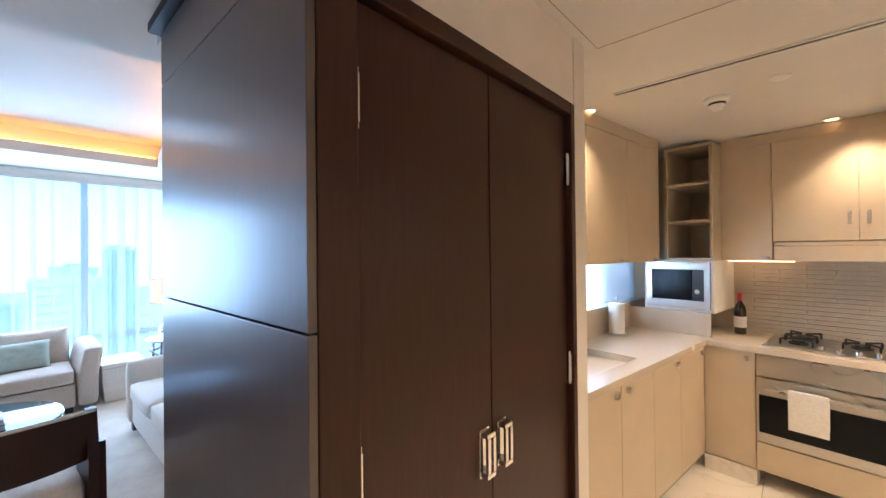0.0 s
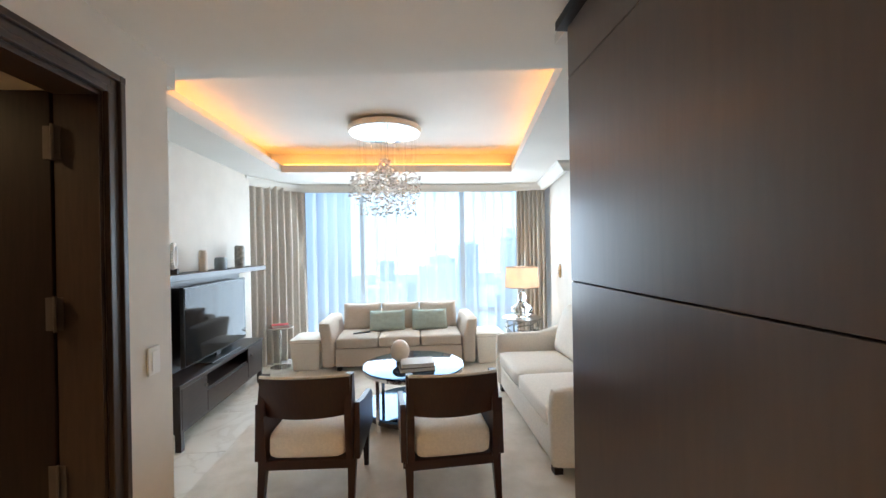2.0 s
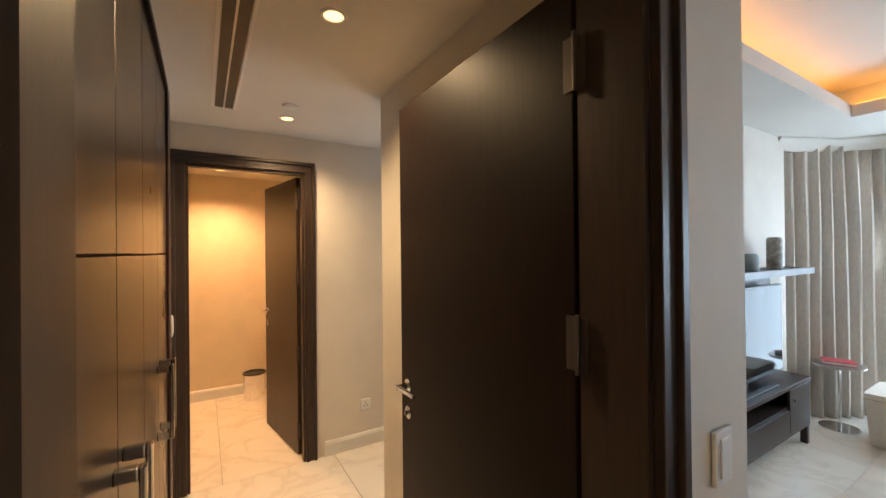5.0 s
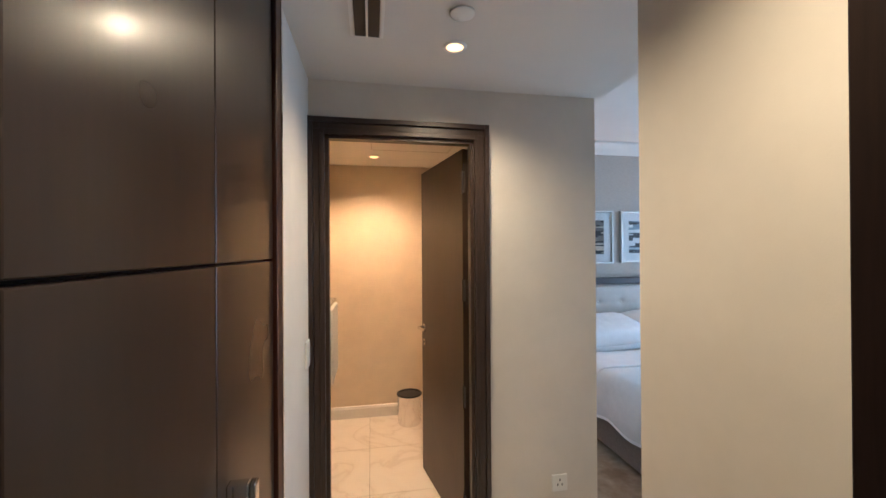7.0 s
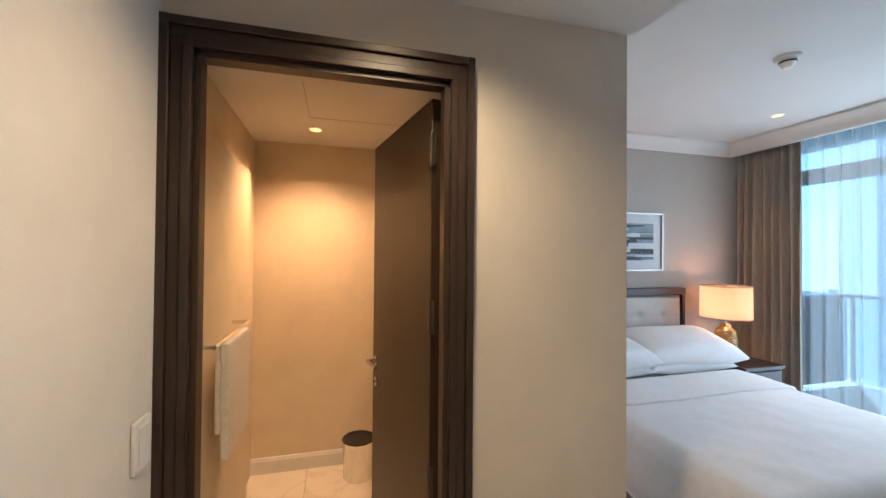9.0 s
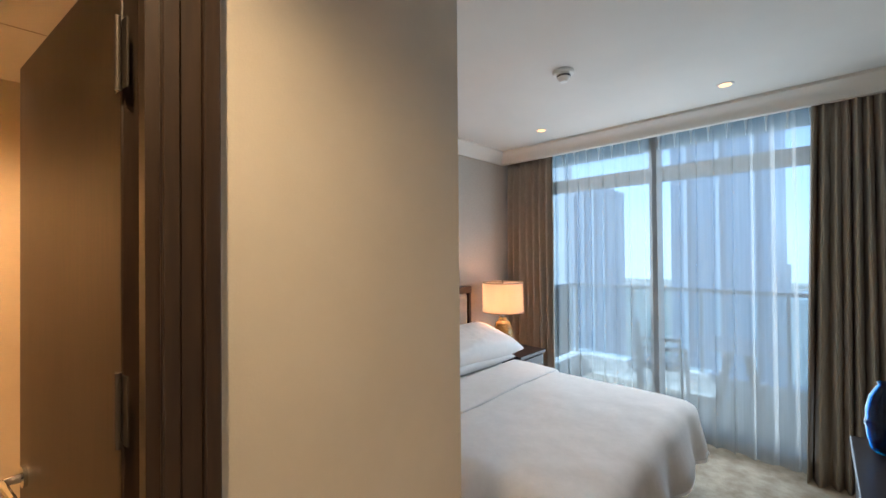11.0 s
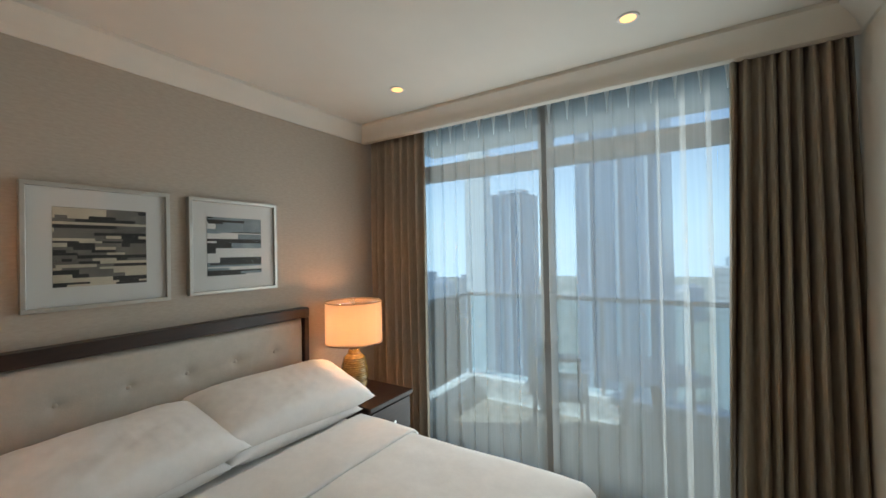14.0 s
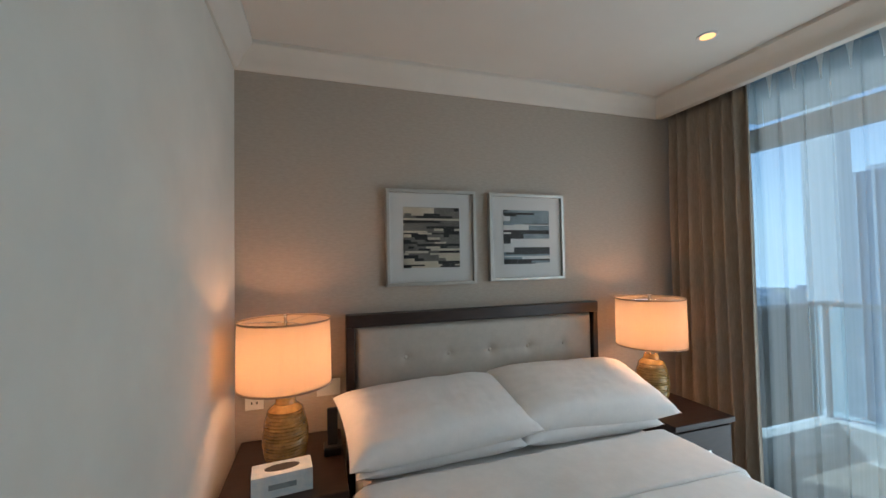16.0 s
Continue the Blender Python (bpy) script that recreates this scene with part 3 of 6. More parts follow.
door_leaf("door_2", (-2.09, -4.235), -80.0, 0.73, 2.065, "dark brown veneered bathroom door standing open", "casing")


# ---- windows ----
def window_wall(name, x, y0, y1, z0, z1, mullions, rails, label, wide=0.06):
    w = thing(name, (x, (y0 + y1) / 2, z0), label, "window", kind="structure")
    c = (y0 + y1) / 2
    bm = boxes((-0.05, 0.05, y0 - c, y0 - c + wide, 0, z1 - z0), (-0.05, 0.05, y1 - c - wide, y1 - c, 0, z1 - z0), (-0.05, 0.05, y0 - c + wide, y1 - c - wide, 0, wide), (-0.05, 0.05, y0 - c + wide, y1 - c - wide, z1 - z0 - wide, z1 - z0))
    part("window_frame", bm, "alu", w)
    ys = [y0 + wide, *[v for m in mullions for v in (m - wide / 2, m + wide / 2)], y1 - wide]
    for m in mullions:
        part("mullion", boxes((-0.06, 0.06, m - c - wide / 2, m - c + wide / 2, wide, z1 - z0 - wide), bevel=0.004), "alu", w)
    zs = [z0 + wide, *[v for r, h in rails for v in (r - h / 2, r + h / 2)], z1 - wide]
    for a, b in zip(ys[::2], ys[1::2]):
        for r, h in rails:
            part("transom", boxes((-0.055, 0.055, a - c, b - c, r - h / 2 - z0, r + h / 2 - z0), bevel=0.003), "alu", w)
        for lo, hi in zip(zs[::2], zs[1::2]):
            p = part("pane", boxes((-0.006, 0.006, a - c, b - c, lo - z0, hi - z0)), "window", w)
            p.visible_shadow = False
    return w


window_wall("window_1", -6.92, -2.55, 1.55, 0.0, 2.56, [-1.28, 0.29], [(0.53, 0.06)], "tall living room window wall with aluminium mullions")
window_wall("window_2", -5.80, -5.93, -2.98, 0.0, 2.70, [-4.46], [(2.24, 0.12)], "bedroom balcony sliding doors with grey aluminium frames", 0.075)


def curtain(name, x0, y0, x1, y1, z0, z1, folds, amp, mat, label, flare=0.0, seed=0, thick=0.0, category="curtain", lap=0.0):
    rnd = random.Random(seed)
    bm = bmesh.new()
    a, b = Vector((x0, y0)), Vector((x1, y1))
    d = b - a
    nrm = Vector((d.y, -d.x)).normalized()
    nu, nv = folds * 10, 18
    ph = [rnd.uniform(-0.5, 0.5) for _ in range(folds + 2)]
    grid = []
    for j in range(nv + 1):
        v = j / nv
        row = []
        for i in range(nu + 1):
            u = i / nu
            k = u * folds
            wob = ph[int(k)] * (1 - k % 1) + ph[int(k) + 1] * (k % 1)
            o = amp * (0.55 + 0.45 * min(1, v * 3) + 0.5 * wob) * math.sin(2 * math.pi * k + wob * (1 + 2.2 * v)) + 0.006 * math.sin(17 * u + 5 * v)
            c = 0.5 + (u - 0.5) * (1 + flare * v) + 0.004 * wob * v + lap * (0.8 + 0.9 * wob) * math.sin(2 * math.pi * k) / (2 * math.pi * folds)
            p = a + d * c + nrm * o
            row.append(bm.verts.new((p.x, p.y, z1 + (z0 - z1) * v)))
        grid.append(row)
    for j in range(nv):
        for i in range(nu):
            bm.faces.new((grid[j][i], grid[j][i + 1], grid[j + 1][i + 1], grid[j + 1][i]))
    ob = part(name, bm, mat, None, label, True)
    if category == "sheer curtain":
        pleat = None
        for k in range(folds):
            q = a + d * ((k + 0.25) / folds)
            if pleat is None:
                pleat = part("pleat", rod(rod(bmesh.new(), (0, 0, -0.13), (0, 0, -0.05), 0.003, 0.008, 6), (0, 0, -0.05), (0, 0, 0.0), 0.008, 0.016, 6), "header", ob, smooth=True)
            else:
                pleat = new("pleat", pleat.data)
                pleat.parent = ob
            pleat.location = (q.x + 0.02, q.y, z1)
    if thick:
        mod = ob.modifiers.new("thickness", "SOLIDIFY")
        mod.thickness = thick
    return tagged(ob, category=category)


curtain("curtain", -5.60, -5.90, -5.60, -5.36, 0.01, 2.60, 7, 0.035, "curtain", "taupe fabric curtain gathered beside the bedside lamp", 0.06, 1, 0.004)
curtain("curtain", -5.58, -3.44, -5.58, -3.0, 0.01, 2.60, 9, 0.04, "curtain", "taupe fabric curtain gathered beside the balcony doors", 0.25, 2, 0.004)
curtain("sheer_curtain", -5.68, -5.42, -5.68, -4.46, 0.02, 2.56, 8, 0.028, "sheer", "white sheer curtain over the balcony doors", 0.0, 3, 0, "sheer curtain", 1.9)
curtain("sheer_curtain", -5.67, -4.42, -5.67, -3.36, 0.02, 2.56, 9, 0.028, "sheer", "white sheer curtain over the balcony doors", 0.0, 4, 0, "sheer curtain", 1.9)
curtain("sheer_curtain", -6.76, -2.35, -6.76, 1.30, 0.02, 2.50, 24, 0.03, "living_sheer", "white sheer curtain across the living room windows", 0.0, 5, 0, "sheer curtain", 2.6)
curtain("curtain", -5.74, -2.68, -6.64, -2.06, 0.01, 2.49, 10, 0.045, "living_curtain", "grey fabric curtain gathered in the window corner", 0.05, 6, 0.004)
curtain("curtain", -6.64, 1.10, -6.42, 1.48, 0.01, 2.49, 7, 0.04, "living_curtain", "grey fabric curtain gathered beside the table lamp", 0.05, 7, 0.004)
curtain("curtain", -5.15, 1.60, -3.6, 1.62, 0.01, 2.49, 14, 0.045, "living_curtain", "grey fabric curtain behind the cream settee", 0.0, 8, 0.004)

# ---- balcony and city ----
structure("balcony_floor", boxes((-7.3, -5.9, -6.4, -2.83, -0.25, -0.02)), "concrete", "pale balcony slab", "balcony")
structure("balcony_soffit", boxes((-7.3, -5.87, -6.4, -2.9, 2.80, 3.0)), "concrete", "white balcony soffit", "balcony")
structure("balcony_kerb", boxes((-7.3, -7.05, -5.95, -2.9, -0.02, 0.2), (-7.05, -5.9, -5.95, -5.75, -0.02, 0.2)), "concrete", "white balcony kerb", "balcony")
rail = thing("balustrade", (-7.12, -4.5, 0.2), "glass balcony balustrade with a steel handrail", "balustrade", kind="structure")
part("handrail", boxes((-0.03, 0.03, -1.35, 1.6, 0.90, 0.94), (0.03, 1.2, -1.38, -1.32, 0.90, 0.94), bevel=0.006), "alu", rail)
for k in range(4):
    p = part("pane", boxes((-0.008, 0.008, -1.32 + k * 0.73, -0.61 + k * 0.73, 0.02, 0.9)), "balustrade", rail)
    p.visible_shadow = False
    part("post", boxes((-0.02, 0.02, -1.345 + k * 0.73, -1.32 + k * 0.73, 0, 0.9)), "alu", rail)
p = part("end_pane", boxes((0.05, 1.2, -1.358, -1.342, 0.02, 0.9)), "balustrade", rail)
p.visible_shadow = False
structure("ground", boxes((-4000, 400, -3000, 3000, -170, -165)), "ground", "hazy city ground far below", "ground")


def tower(x, y, w, d, top, pale, storey=4.0, turn=0):
    t = thing("tower_building", (x, y, -165), "pale banded high-rise tower in haze" if pale else "glass high-rise tower with blue-grey haze in its colour", "building", "city towers", turn)
    h = top + 165
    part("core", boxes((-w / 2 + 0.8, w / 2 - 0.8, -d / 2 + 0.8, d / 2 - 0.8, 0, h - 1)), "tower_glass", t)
    bm = bmesh.new()
    n = int(h / storey)
    for k in range(n + 1):
        z = k * storey
        box(bm, -w / 2, w / 2, -d / 2, d / 2, z, z + storey * (0.86 if pale else 0.62))
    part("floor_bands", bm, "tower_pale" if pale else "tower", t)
    bm = bmesh.new()
    m = max(2, int(d / 6))
    for k in range(m + 1):
        yy = -d / 2 + k * d / m
        box(bm, w / 2 - 0.3, w / 2 + 0.25, yy - 0.4, yy + 0.4, 0, h)
        xx = -w / 2 + k * w / m
        box(bm, xx - 0.4, xx + 0.4, d / 2 - 0.3, d / 2 + 0.25, 0, h)
        box(bm, xx - 0.4, xx + 0.4, -d / 2 - 0.25, -d / 2 + 0.3, 0, h)
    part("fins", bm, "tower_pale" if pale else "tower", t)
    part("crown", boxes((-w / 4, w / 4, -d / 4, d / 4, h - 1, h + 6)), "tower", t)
    return t


tower(-270, 19, 30, 28, -10, True)
tower(-270, 69, 20, 10, 9, False)


def slab_tower(x, y, w, d, top, mat, fins, label):
    """A plain glass or rendered tower with a few upright fins on the side towards the rooms."""
    t = thing("tower_building", (x, y, -165), label, "building", "city towers")
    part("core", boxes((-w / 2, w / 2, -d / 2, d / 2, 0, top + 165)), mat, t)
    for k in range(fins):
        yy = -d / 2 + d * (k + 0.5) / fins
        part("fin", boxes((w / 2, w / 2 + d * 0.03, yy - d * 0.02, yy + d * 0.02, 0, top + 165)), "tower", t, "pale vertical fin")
    part("crown", boxes((-w / 4, w / 4, -d / 3, d / 3, top + 165, top + 167)), "tower", t)


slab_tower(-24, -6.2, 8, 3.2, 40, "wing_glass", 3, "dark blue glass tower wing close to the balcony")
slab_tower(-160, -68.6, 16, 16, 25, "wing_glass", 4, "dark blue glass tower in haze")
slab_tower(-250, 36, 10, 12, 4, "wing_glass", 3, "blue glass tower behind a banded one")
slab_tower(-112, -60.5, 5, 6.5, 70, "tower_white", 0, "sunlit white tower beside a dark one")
rnd = random.Random(11)
for k in range(46):
    far = rnd.uniform(300, 1500)
    ang = rnd.uniform(-62, 55)
    tower(-far * math.cos(radians(ang)), far * math.sin(radians(ang)), rnd.uniform(22, 45), rnd.uniform(22, 45), rnd.uniform(-125, -10) + (rnd.random() < 0.15) * 60, rnd.random() < 0.35, 8.0 if far > 600 else 5.0, rnd.uniform(0, 40))


# pale glowing sheet, added to stand in for haze along the far horizon
haze = bpy.data.materials.new("glowing_haze_sheet")
haze.use_nodes = True
hn, hl = haze.node_tree.nodes, haze.node_tree.links
hn.remove(hn["Principled BSDF"])
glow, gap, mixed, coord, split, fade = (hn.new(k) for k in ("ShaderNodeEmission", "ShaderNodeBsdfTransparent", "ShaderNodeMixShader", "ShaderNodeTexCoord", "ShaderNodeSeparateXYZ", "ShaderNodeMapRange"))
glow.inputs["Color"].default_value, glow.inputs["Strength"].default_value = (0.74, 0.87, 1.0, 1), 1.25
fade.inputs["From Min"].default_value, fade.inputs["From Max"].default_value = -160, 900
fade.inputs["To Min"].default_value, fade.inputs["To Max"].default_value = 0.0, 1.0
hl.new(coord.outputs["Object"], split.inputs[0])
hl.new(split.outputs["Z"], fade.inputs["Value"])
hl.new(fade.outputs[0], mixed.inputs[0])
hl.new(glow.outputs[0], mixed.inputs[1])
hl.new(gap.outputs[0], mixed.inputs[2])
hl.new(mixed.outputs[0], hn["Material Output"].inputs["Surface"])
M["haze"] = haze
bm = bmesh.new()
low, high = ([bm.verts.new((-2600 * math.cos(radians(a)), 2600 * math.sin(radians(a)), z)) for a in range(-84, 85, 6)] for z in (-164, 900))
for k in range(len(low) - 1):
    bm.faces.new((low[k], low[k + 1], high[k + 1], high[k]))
tagged(part("backdrop", bm, "haze", None, "glowing pale blue sheet standing in for city horizon haze"), category="backdrop", kind="structure")


# ---- entry: dark closet block ----
def pull(parent, x, y, z0, z1, facing):
    """Flat rectangular loop handle; facing is its outward direction along x or y."""
    h = bmesh.new()
    w, d = 0.018, 0.03
    if facing == "x":
        box(h, x, x + d, y - w, y + w, z0, z0 + 0.014, 0.002, 1)
        box(h, x, x + d, y - w, y + w, z1 - 0.014, z1, 0.002, 1)
        box(h, x + d - 0.008, x + d, y - w, y - w + 0.012, z0 + 0.014, z1 - 0.014)
        box(h, x + d - 0.008, x + d, y + w - 0.012, y + w, z0 + 0.014, z1 - 0.014)
        box(h, x, x + 0.004, y - w - 0.003, y + w + 0.003, z0 - 0.004, z1 + 0.004)
    return part("door_handle", h, "chrome", parent, "chrome rectangular pull handle")


block = thing("hall_closet", (0, 0, 0), "dark brown wooden hall closet with double doors", "closet")
BX0, BX1, BY0, BY1 = -2.02, -1.115, 0.018, 1.105
part("core", boxes((BX0 + 0.02, BX1 - 0.03, BY0 + 0.02, BY1, 0, 2.26)), "door", block)
for z0, z1 in ((0.0, 1.398), (1.402, 2.09), (2.094, 2.265)):
    part("side_panel", boxes((BX0, BX1 + 0.03, BY0, BY0 + 0.018, z0, z1), bevel=0.002), "panel", block, "glossy dark wall panel")
part("top_cap", boxes((BX0 - 0.03, BX1 - 0.063, BY0 - 0.03, BY1, 2.27, 2.30)), "door", block)
part("back_panel", boxes((BX0 - 0.012, BX0 + 0.008, BY0 + 0.02, BY1, 0, 2.26)), "panel", block)
for nm, s in (("frame_jamb", (BX1 - 0.03, BX1 + 0.03, BY0 + 0.02, BY0 + 0.108, 0, 2.085)), ("frame_jamb", (BX1 - 0.03, BX1 + 0.03, BY1 - 0.035, BY1, 0, 2.085)), ("frame_head", (BX1 - 0.03, BX1 + 0.03, BY0 + 0.109, BY1 - 0.036, 2.04, 2.085))):
    part(nm, boxes(s, bevel=0.004), "wood", block)
mid = 0.582
for k, (a, b) in enumerate(((BY0 + 0.111, mid - 0.002), (mid + 0.002, BY1 - 0.038))):
    dr = part("door", boxes((BX1 - 0.03, BX1 + 0.006, a, b, 0.02, 2.035), bevel=0.003), "wood", block)
    pull(dr, BX1 + 0.006, mid + (-0.042, 0.042)[k], 0.935, 1.055, "x")
    for hz in (0.30, 1.06, 1.79):
        yy = a if k == 0 else b
        hg = part("hinge", rod(bmesh.new(), (BX1 + 0.014, yy, hz), (BX1 + 0.014, yy, hz + 0.095), 0.0095), "chrome", dr, "steel hinge", True)
        for kz in (hz - 0.012, hz + 0.095):
            part("finial", rod(bmesh.new(), (BX1 + 0.014, yy, kz), (BX1 + 0.014, yy, kz + 0.012), 0.0075), "chrome", hg, smooth=True)
structure("wall_closet_head", boxes((-2.20, BX1 - 0.062, 0.045, 1.20, 2.302, 2.34), (BX1 - 0.06, BX1 + 0.024, BY0 + 0.03, BY1, 2.087, 2.34), (-2.2, BX1 + 0.028, BY1 + 0.001, 1.20, 0, 2.34), (-2.2, -1.30, 1.201, 1.46, 0, 2.34)), "wall", "off-white wall over and beside the closet", "wall")

# ---- kitchen ----
KT = pose(-0.95, 2.95, 0, 0, 0, -8)


def kthing(name, u, v, z, label, category, group=""):
    ob = thing(name, (0, 0, 0), label, category, group)
    ob.matrix_world = KT @ pose(u, v, z)
    return ob


def kstructure(name, bm, mat, label, category):
    ob = structure(name, bm, mat, label, category)
    ob.matrix_world = KT
    return ob


kstructure("wall_kitchen", boxes((-0.74, -0.60, -1.62, 0.62, 0, 1.10), (-0.74, -0.60, -1.62, 0.62, 1.45, 2.5), (-0.74, -0.60, 0.45, 0.62, 1.10, 1.45), (-0.74, 1.9, 0.62, 0.76, 0, 2.5)), "lacquer", "beige kitchen wall with a pass-through opening", "wall")
# invented translucent panel; its backlight gives the opening's brightness
ob = kstructure("window_3", boxes((-0.70, -0.695, -1.62, 0.45, 1.106, 1.448)), "header", "added white panel in the pass-through, lit from behind", "window")
kstructure("window_sill", boxes((-0.80, -0.56, -1.62, 0.05, 1.075, 1.105)), "quartz", "beige stone sill of the pass-through", "sill")


def base_unit(u0, u1, v0, v1, front, doors, group="base cabinets"):
    c = kthing("base_cabinet", (u0 + u1) / 2, (v0 + v1) / 2, 0, "beige lacquered base cabinet under the worktop", "cabinet", group)
    a, b = (u1 - u0) / 2, (v1 - v0) / 2
    if front == "u":
        part("body", boxes((-a, a - 0.022, -b, b, 0.10, 0.858)), "lacquer", c)
        part("plinth", boxes((-a, a - 0.06, -b, b, 0, 0.098)), "tile", c)
        step = 2 * b / doors
        for k in range(doors):
            d = part("door", boxes((a - 0.02, a, -b + k * step + 0.002, -b + (k + 1) * step - 0.002, 0.105, 0.855), bevel=0.002), "lacquer", c)
            hy = -b + k * step + (0.06 if k % 2 else step - 0.06)
            part("handle", boxes((a, a + 0.02, hy - 0.012, hy + 0.012, 0.80, 0.828), bevel=0.003), "steel", d, "small steel pull")
    else:
        part("body", boxes((-a, a, -b + 0.022, b, 0.10, 0.858)), "lacquer", c)
        part("plinth", boxes((-a, a, -b + 0.06, b, 0, 0.098)), "tile", c)
        step = 2 * a / doors
        for k in range(doors):
            d = part("door", boxes((-a + k * step + 0.002, -a + (k + 1) * step - 0.002, -b, -b + 0.02, 0.105, 0.855), bevel=0.002), "lacquer", c)
            hx = -a + (k + 1) * step - 0.05
            part("handle", boxes((hx - 0.012, hx + 0.012, -b - 0.02, -b, 0.80, 0.828), bevel=0.003), "steel", d, "small steel pull")


base_unit(-0.6, -0.02, -1.60, -0.82, "u", 2)
base_unit(-0.6, -0.02, -0.82, -0.42, "u", 1)
base_unit(-0.6, -0.02, -0.42, 0.02, "u", 1)
base_unit(-0.02, 0.27, 0.02, 0.62, "v", 1)
base_unit(1.19, 1.88, 0.02, 0.62, "v", 2)
top = kthing("worktop", 0, 0, 0.86, "beige stone kitchen worktop with a cut-out sink", "worktop")
part("slab", boxes((-0.60, -0.47, -1.62, 0.62, 0, 0.04), (-0.11, 0.0, -1.62, 0.62, 0, 0.04), (-0.47, -0.11, -1.62, -1.38, 0, 0.04), (-0.47, -0.11, -0.82, 0.62, 0, 0.04), (0.0, 1.9, 0.0, 0.62, 0, 0.04)), "quartz", top)
part("upstand", boxes((-0.60, -0.585, -1.62, 0.12, 0.04, 0.21), (-0.585, 0.0, 0.10, 0.12, 0.04, 0.21)), "quartz", top)
sink = kthing("sink", -0.29, -1.10, 0.69, "stainless steel undermount sink", "sink")
part("bowl", boxes((-0.18, 0.18, -0.28, 0.28, 0, 0.006), (-0.186, -0.18, -0.28, 0.28, 0, 0.168), (0.18, 0.186, -0.28, 0.28, 0, 0.168), (-0.18, 0.18, -0.286, -0.28, 0, 0.168), (-0.18, 0.18, 0.28, 0.286, 0, 0.168), (-0.18, 0.18, -0.05, -0.04, 0.006, 0.12)), "steel", sink)
part("drain", lathe(bmesh.new(), [(0.04, 0.007), (0.04, 0.012), (0.03, 0.010), (0, 0.010)], 20, (0, 0.12, 0)), "black", sink)


def wall_unit(u0, u1, v0, v1, z0, z1, front, doors, handle_low=True):
    c = kthing("wall_cabinet", (u0 + u1) / 2, (v0 + v1) / 2, z0, "beige lacquered wall cabinet", "cabinet", "wall cabinets")
    a, b, h = (u1 - u0) / 2, (v1 - v0) / 2, z1 - z0
    if front == "u":
        part("body", boxes((-a, a - 0.022, -b, b, 0, h)), "lacquer", c)
        step = 2 * b / doors
        for k in range(doors):
            d = part("door", boxes((a - 0.02, a, -b + k * step + 0.002, -b + (k + 1) * step - 0.002, 0.003, h - 0.003), bevel=0.002), "lacquer", c)
            hy = -b + (k + 1) * step - 0.08
            part("handle", boxes((a, a + 0.02, hy - 0.025, hy + 0.025, 0.01, 0.03), bevel=0.003), "steel", d, "small steel pull")
    else:
        part("body", boxes((-a, a, -b + 0.022, b, 0, h)), "lacquer", c)
        step = 2 * a / doors
        for k in range(doors):
            d = part("door", boxes((-a + k * step + 0.002, -a + (k + 1) * step - 0.002, -b, -b + 0.02, 0.003, h - 0.003), bevel=0.002), "lacquer", c)
            hx = -a + (step - 0.04 if k % 2 == 0 else step + 0.04)
            part("handle", boxes((hx - 0.008, hx + 0.008, -b - 0.02, -b, 0.10, 0.18) if doors > 1 else (a - 0.07, a - 0.02, -b - 0.02, -b, 0.01, 0.03), bevel=0.003), "steel", d, "steel pull")
    part("top_filler", boxes((-a, a, -b + 0.03, b, h, 2.335 - z0)), "lacquer", c)
    return c


wall_unit(-0.60, -0.26, -1.60, -0.10, 1.45, 2.26, "u", 3)
wall_unit(0.02, 0.32, 0.28, 0.62, 1.45, 2.26, "v", 1)
hoodcab = wall_unit(0.32, 1.14, 0.28, 0.62, 1.58, 2.26, "v", 2)
wall_unit(1.14, 1.88, 0.28, 0.62, 1.45, 2.26, "v", 2)
hood = kthing("extractor_hood", 0.73, 0.45, 1.45, "beige-fronted slide-out extractor hood", "hood")
part("front", boxes((-0.40, 0.40, -0.19, -0.17, 0.0, 0.10), (-0.40, 0.40, -0.175, -0.15, 0.105, 0.125), bevel=0.002), "lacquer", hood)
part("body", boxes((-0.40, 0.40, -0.165, 0.165, 0.02, 0.10)), "steel", hood)
shelf_unit = kthing("open_shelf_unit", -0.14, 0.28, 1.45, "tall beige open shelf unit with three niches", "shelf")
part("side", boxes((-0.16, -0.14, -0.17, 0.34, 0, 0.86)), "lacquer", shelf_unit)
part("side", boxes((0.14, 0.16, -0.17, 0.34, 0, 0.86)), "lacquer", shelf_unit)
part("back", boxes((-0.14, 0.14, 0.32, 0.34, 0, 0.86)), "lacquer", shelf_unit)
for z in (0.0, 0.28, 0.56, 0.84):
    part("shelf", boxes((-0.14, 0.14, -0.165, 0.32, z, z + 0.02)), "lacquer", shelf_unit)
niche = kthing("microwave_cabinet", -0.22, 0.28, 1.07, "pale cabinet box that holds the microwave", "cabinet")
part("carcass", boxes((-0.24, 0.24, -0.16, 0.34, 0, 0.02), (-0.24, 0.24, -0.16, 0.34, 0.36, 0.38), (-0.24, -0.22, -0.16, 0.34, 0.02, 0.36), (0.22, 0.24, -0.16, 0.34, 0.02, 0.36), (-0.22, 0.22, 0.32, 0.34, 0.02, 0.36)), "white_lacquer", niche)
mw = kthing("microwave", -0.22, 0.28, 1.092, "built-in steel microwave with a dark glass door", "microwave")
part("surround", boxes((-0.218, 0.218, -0.175, -0.155, 0.002, 0.055), (-0.218, 0.218, -0.175, -0.155, 0.295, 0.345), (-0.218, -0.18, -0.175, -0.155, 0.055, 0.295), (0.18, 0.218, -0.175, -0.155, 0.055, 0.295)), "steel", mw)
part("door", boxes((-0.178, 0.10, -0.172, -0.15, 0.06, 0.29), bevel=0.003), "screen", mw)
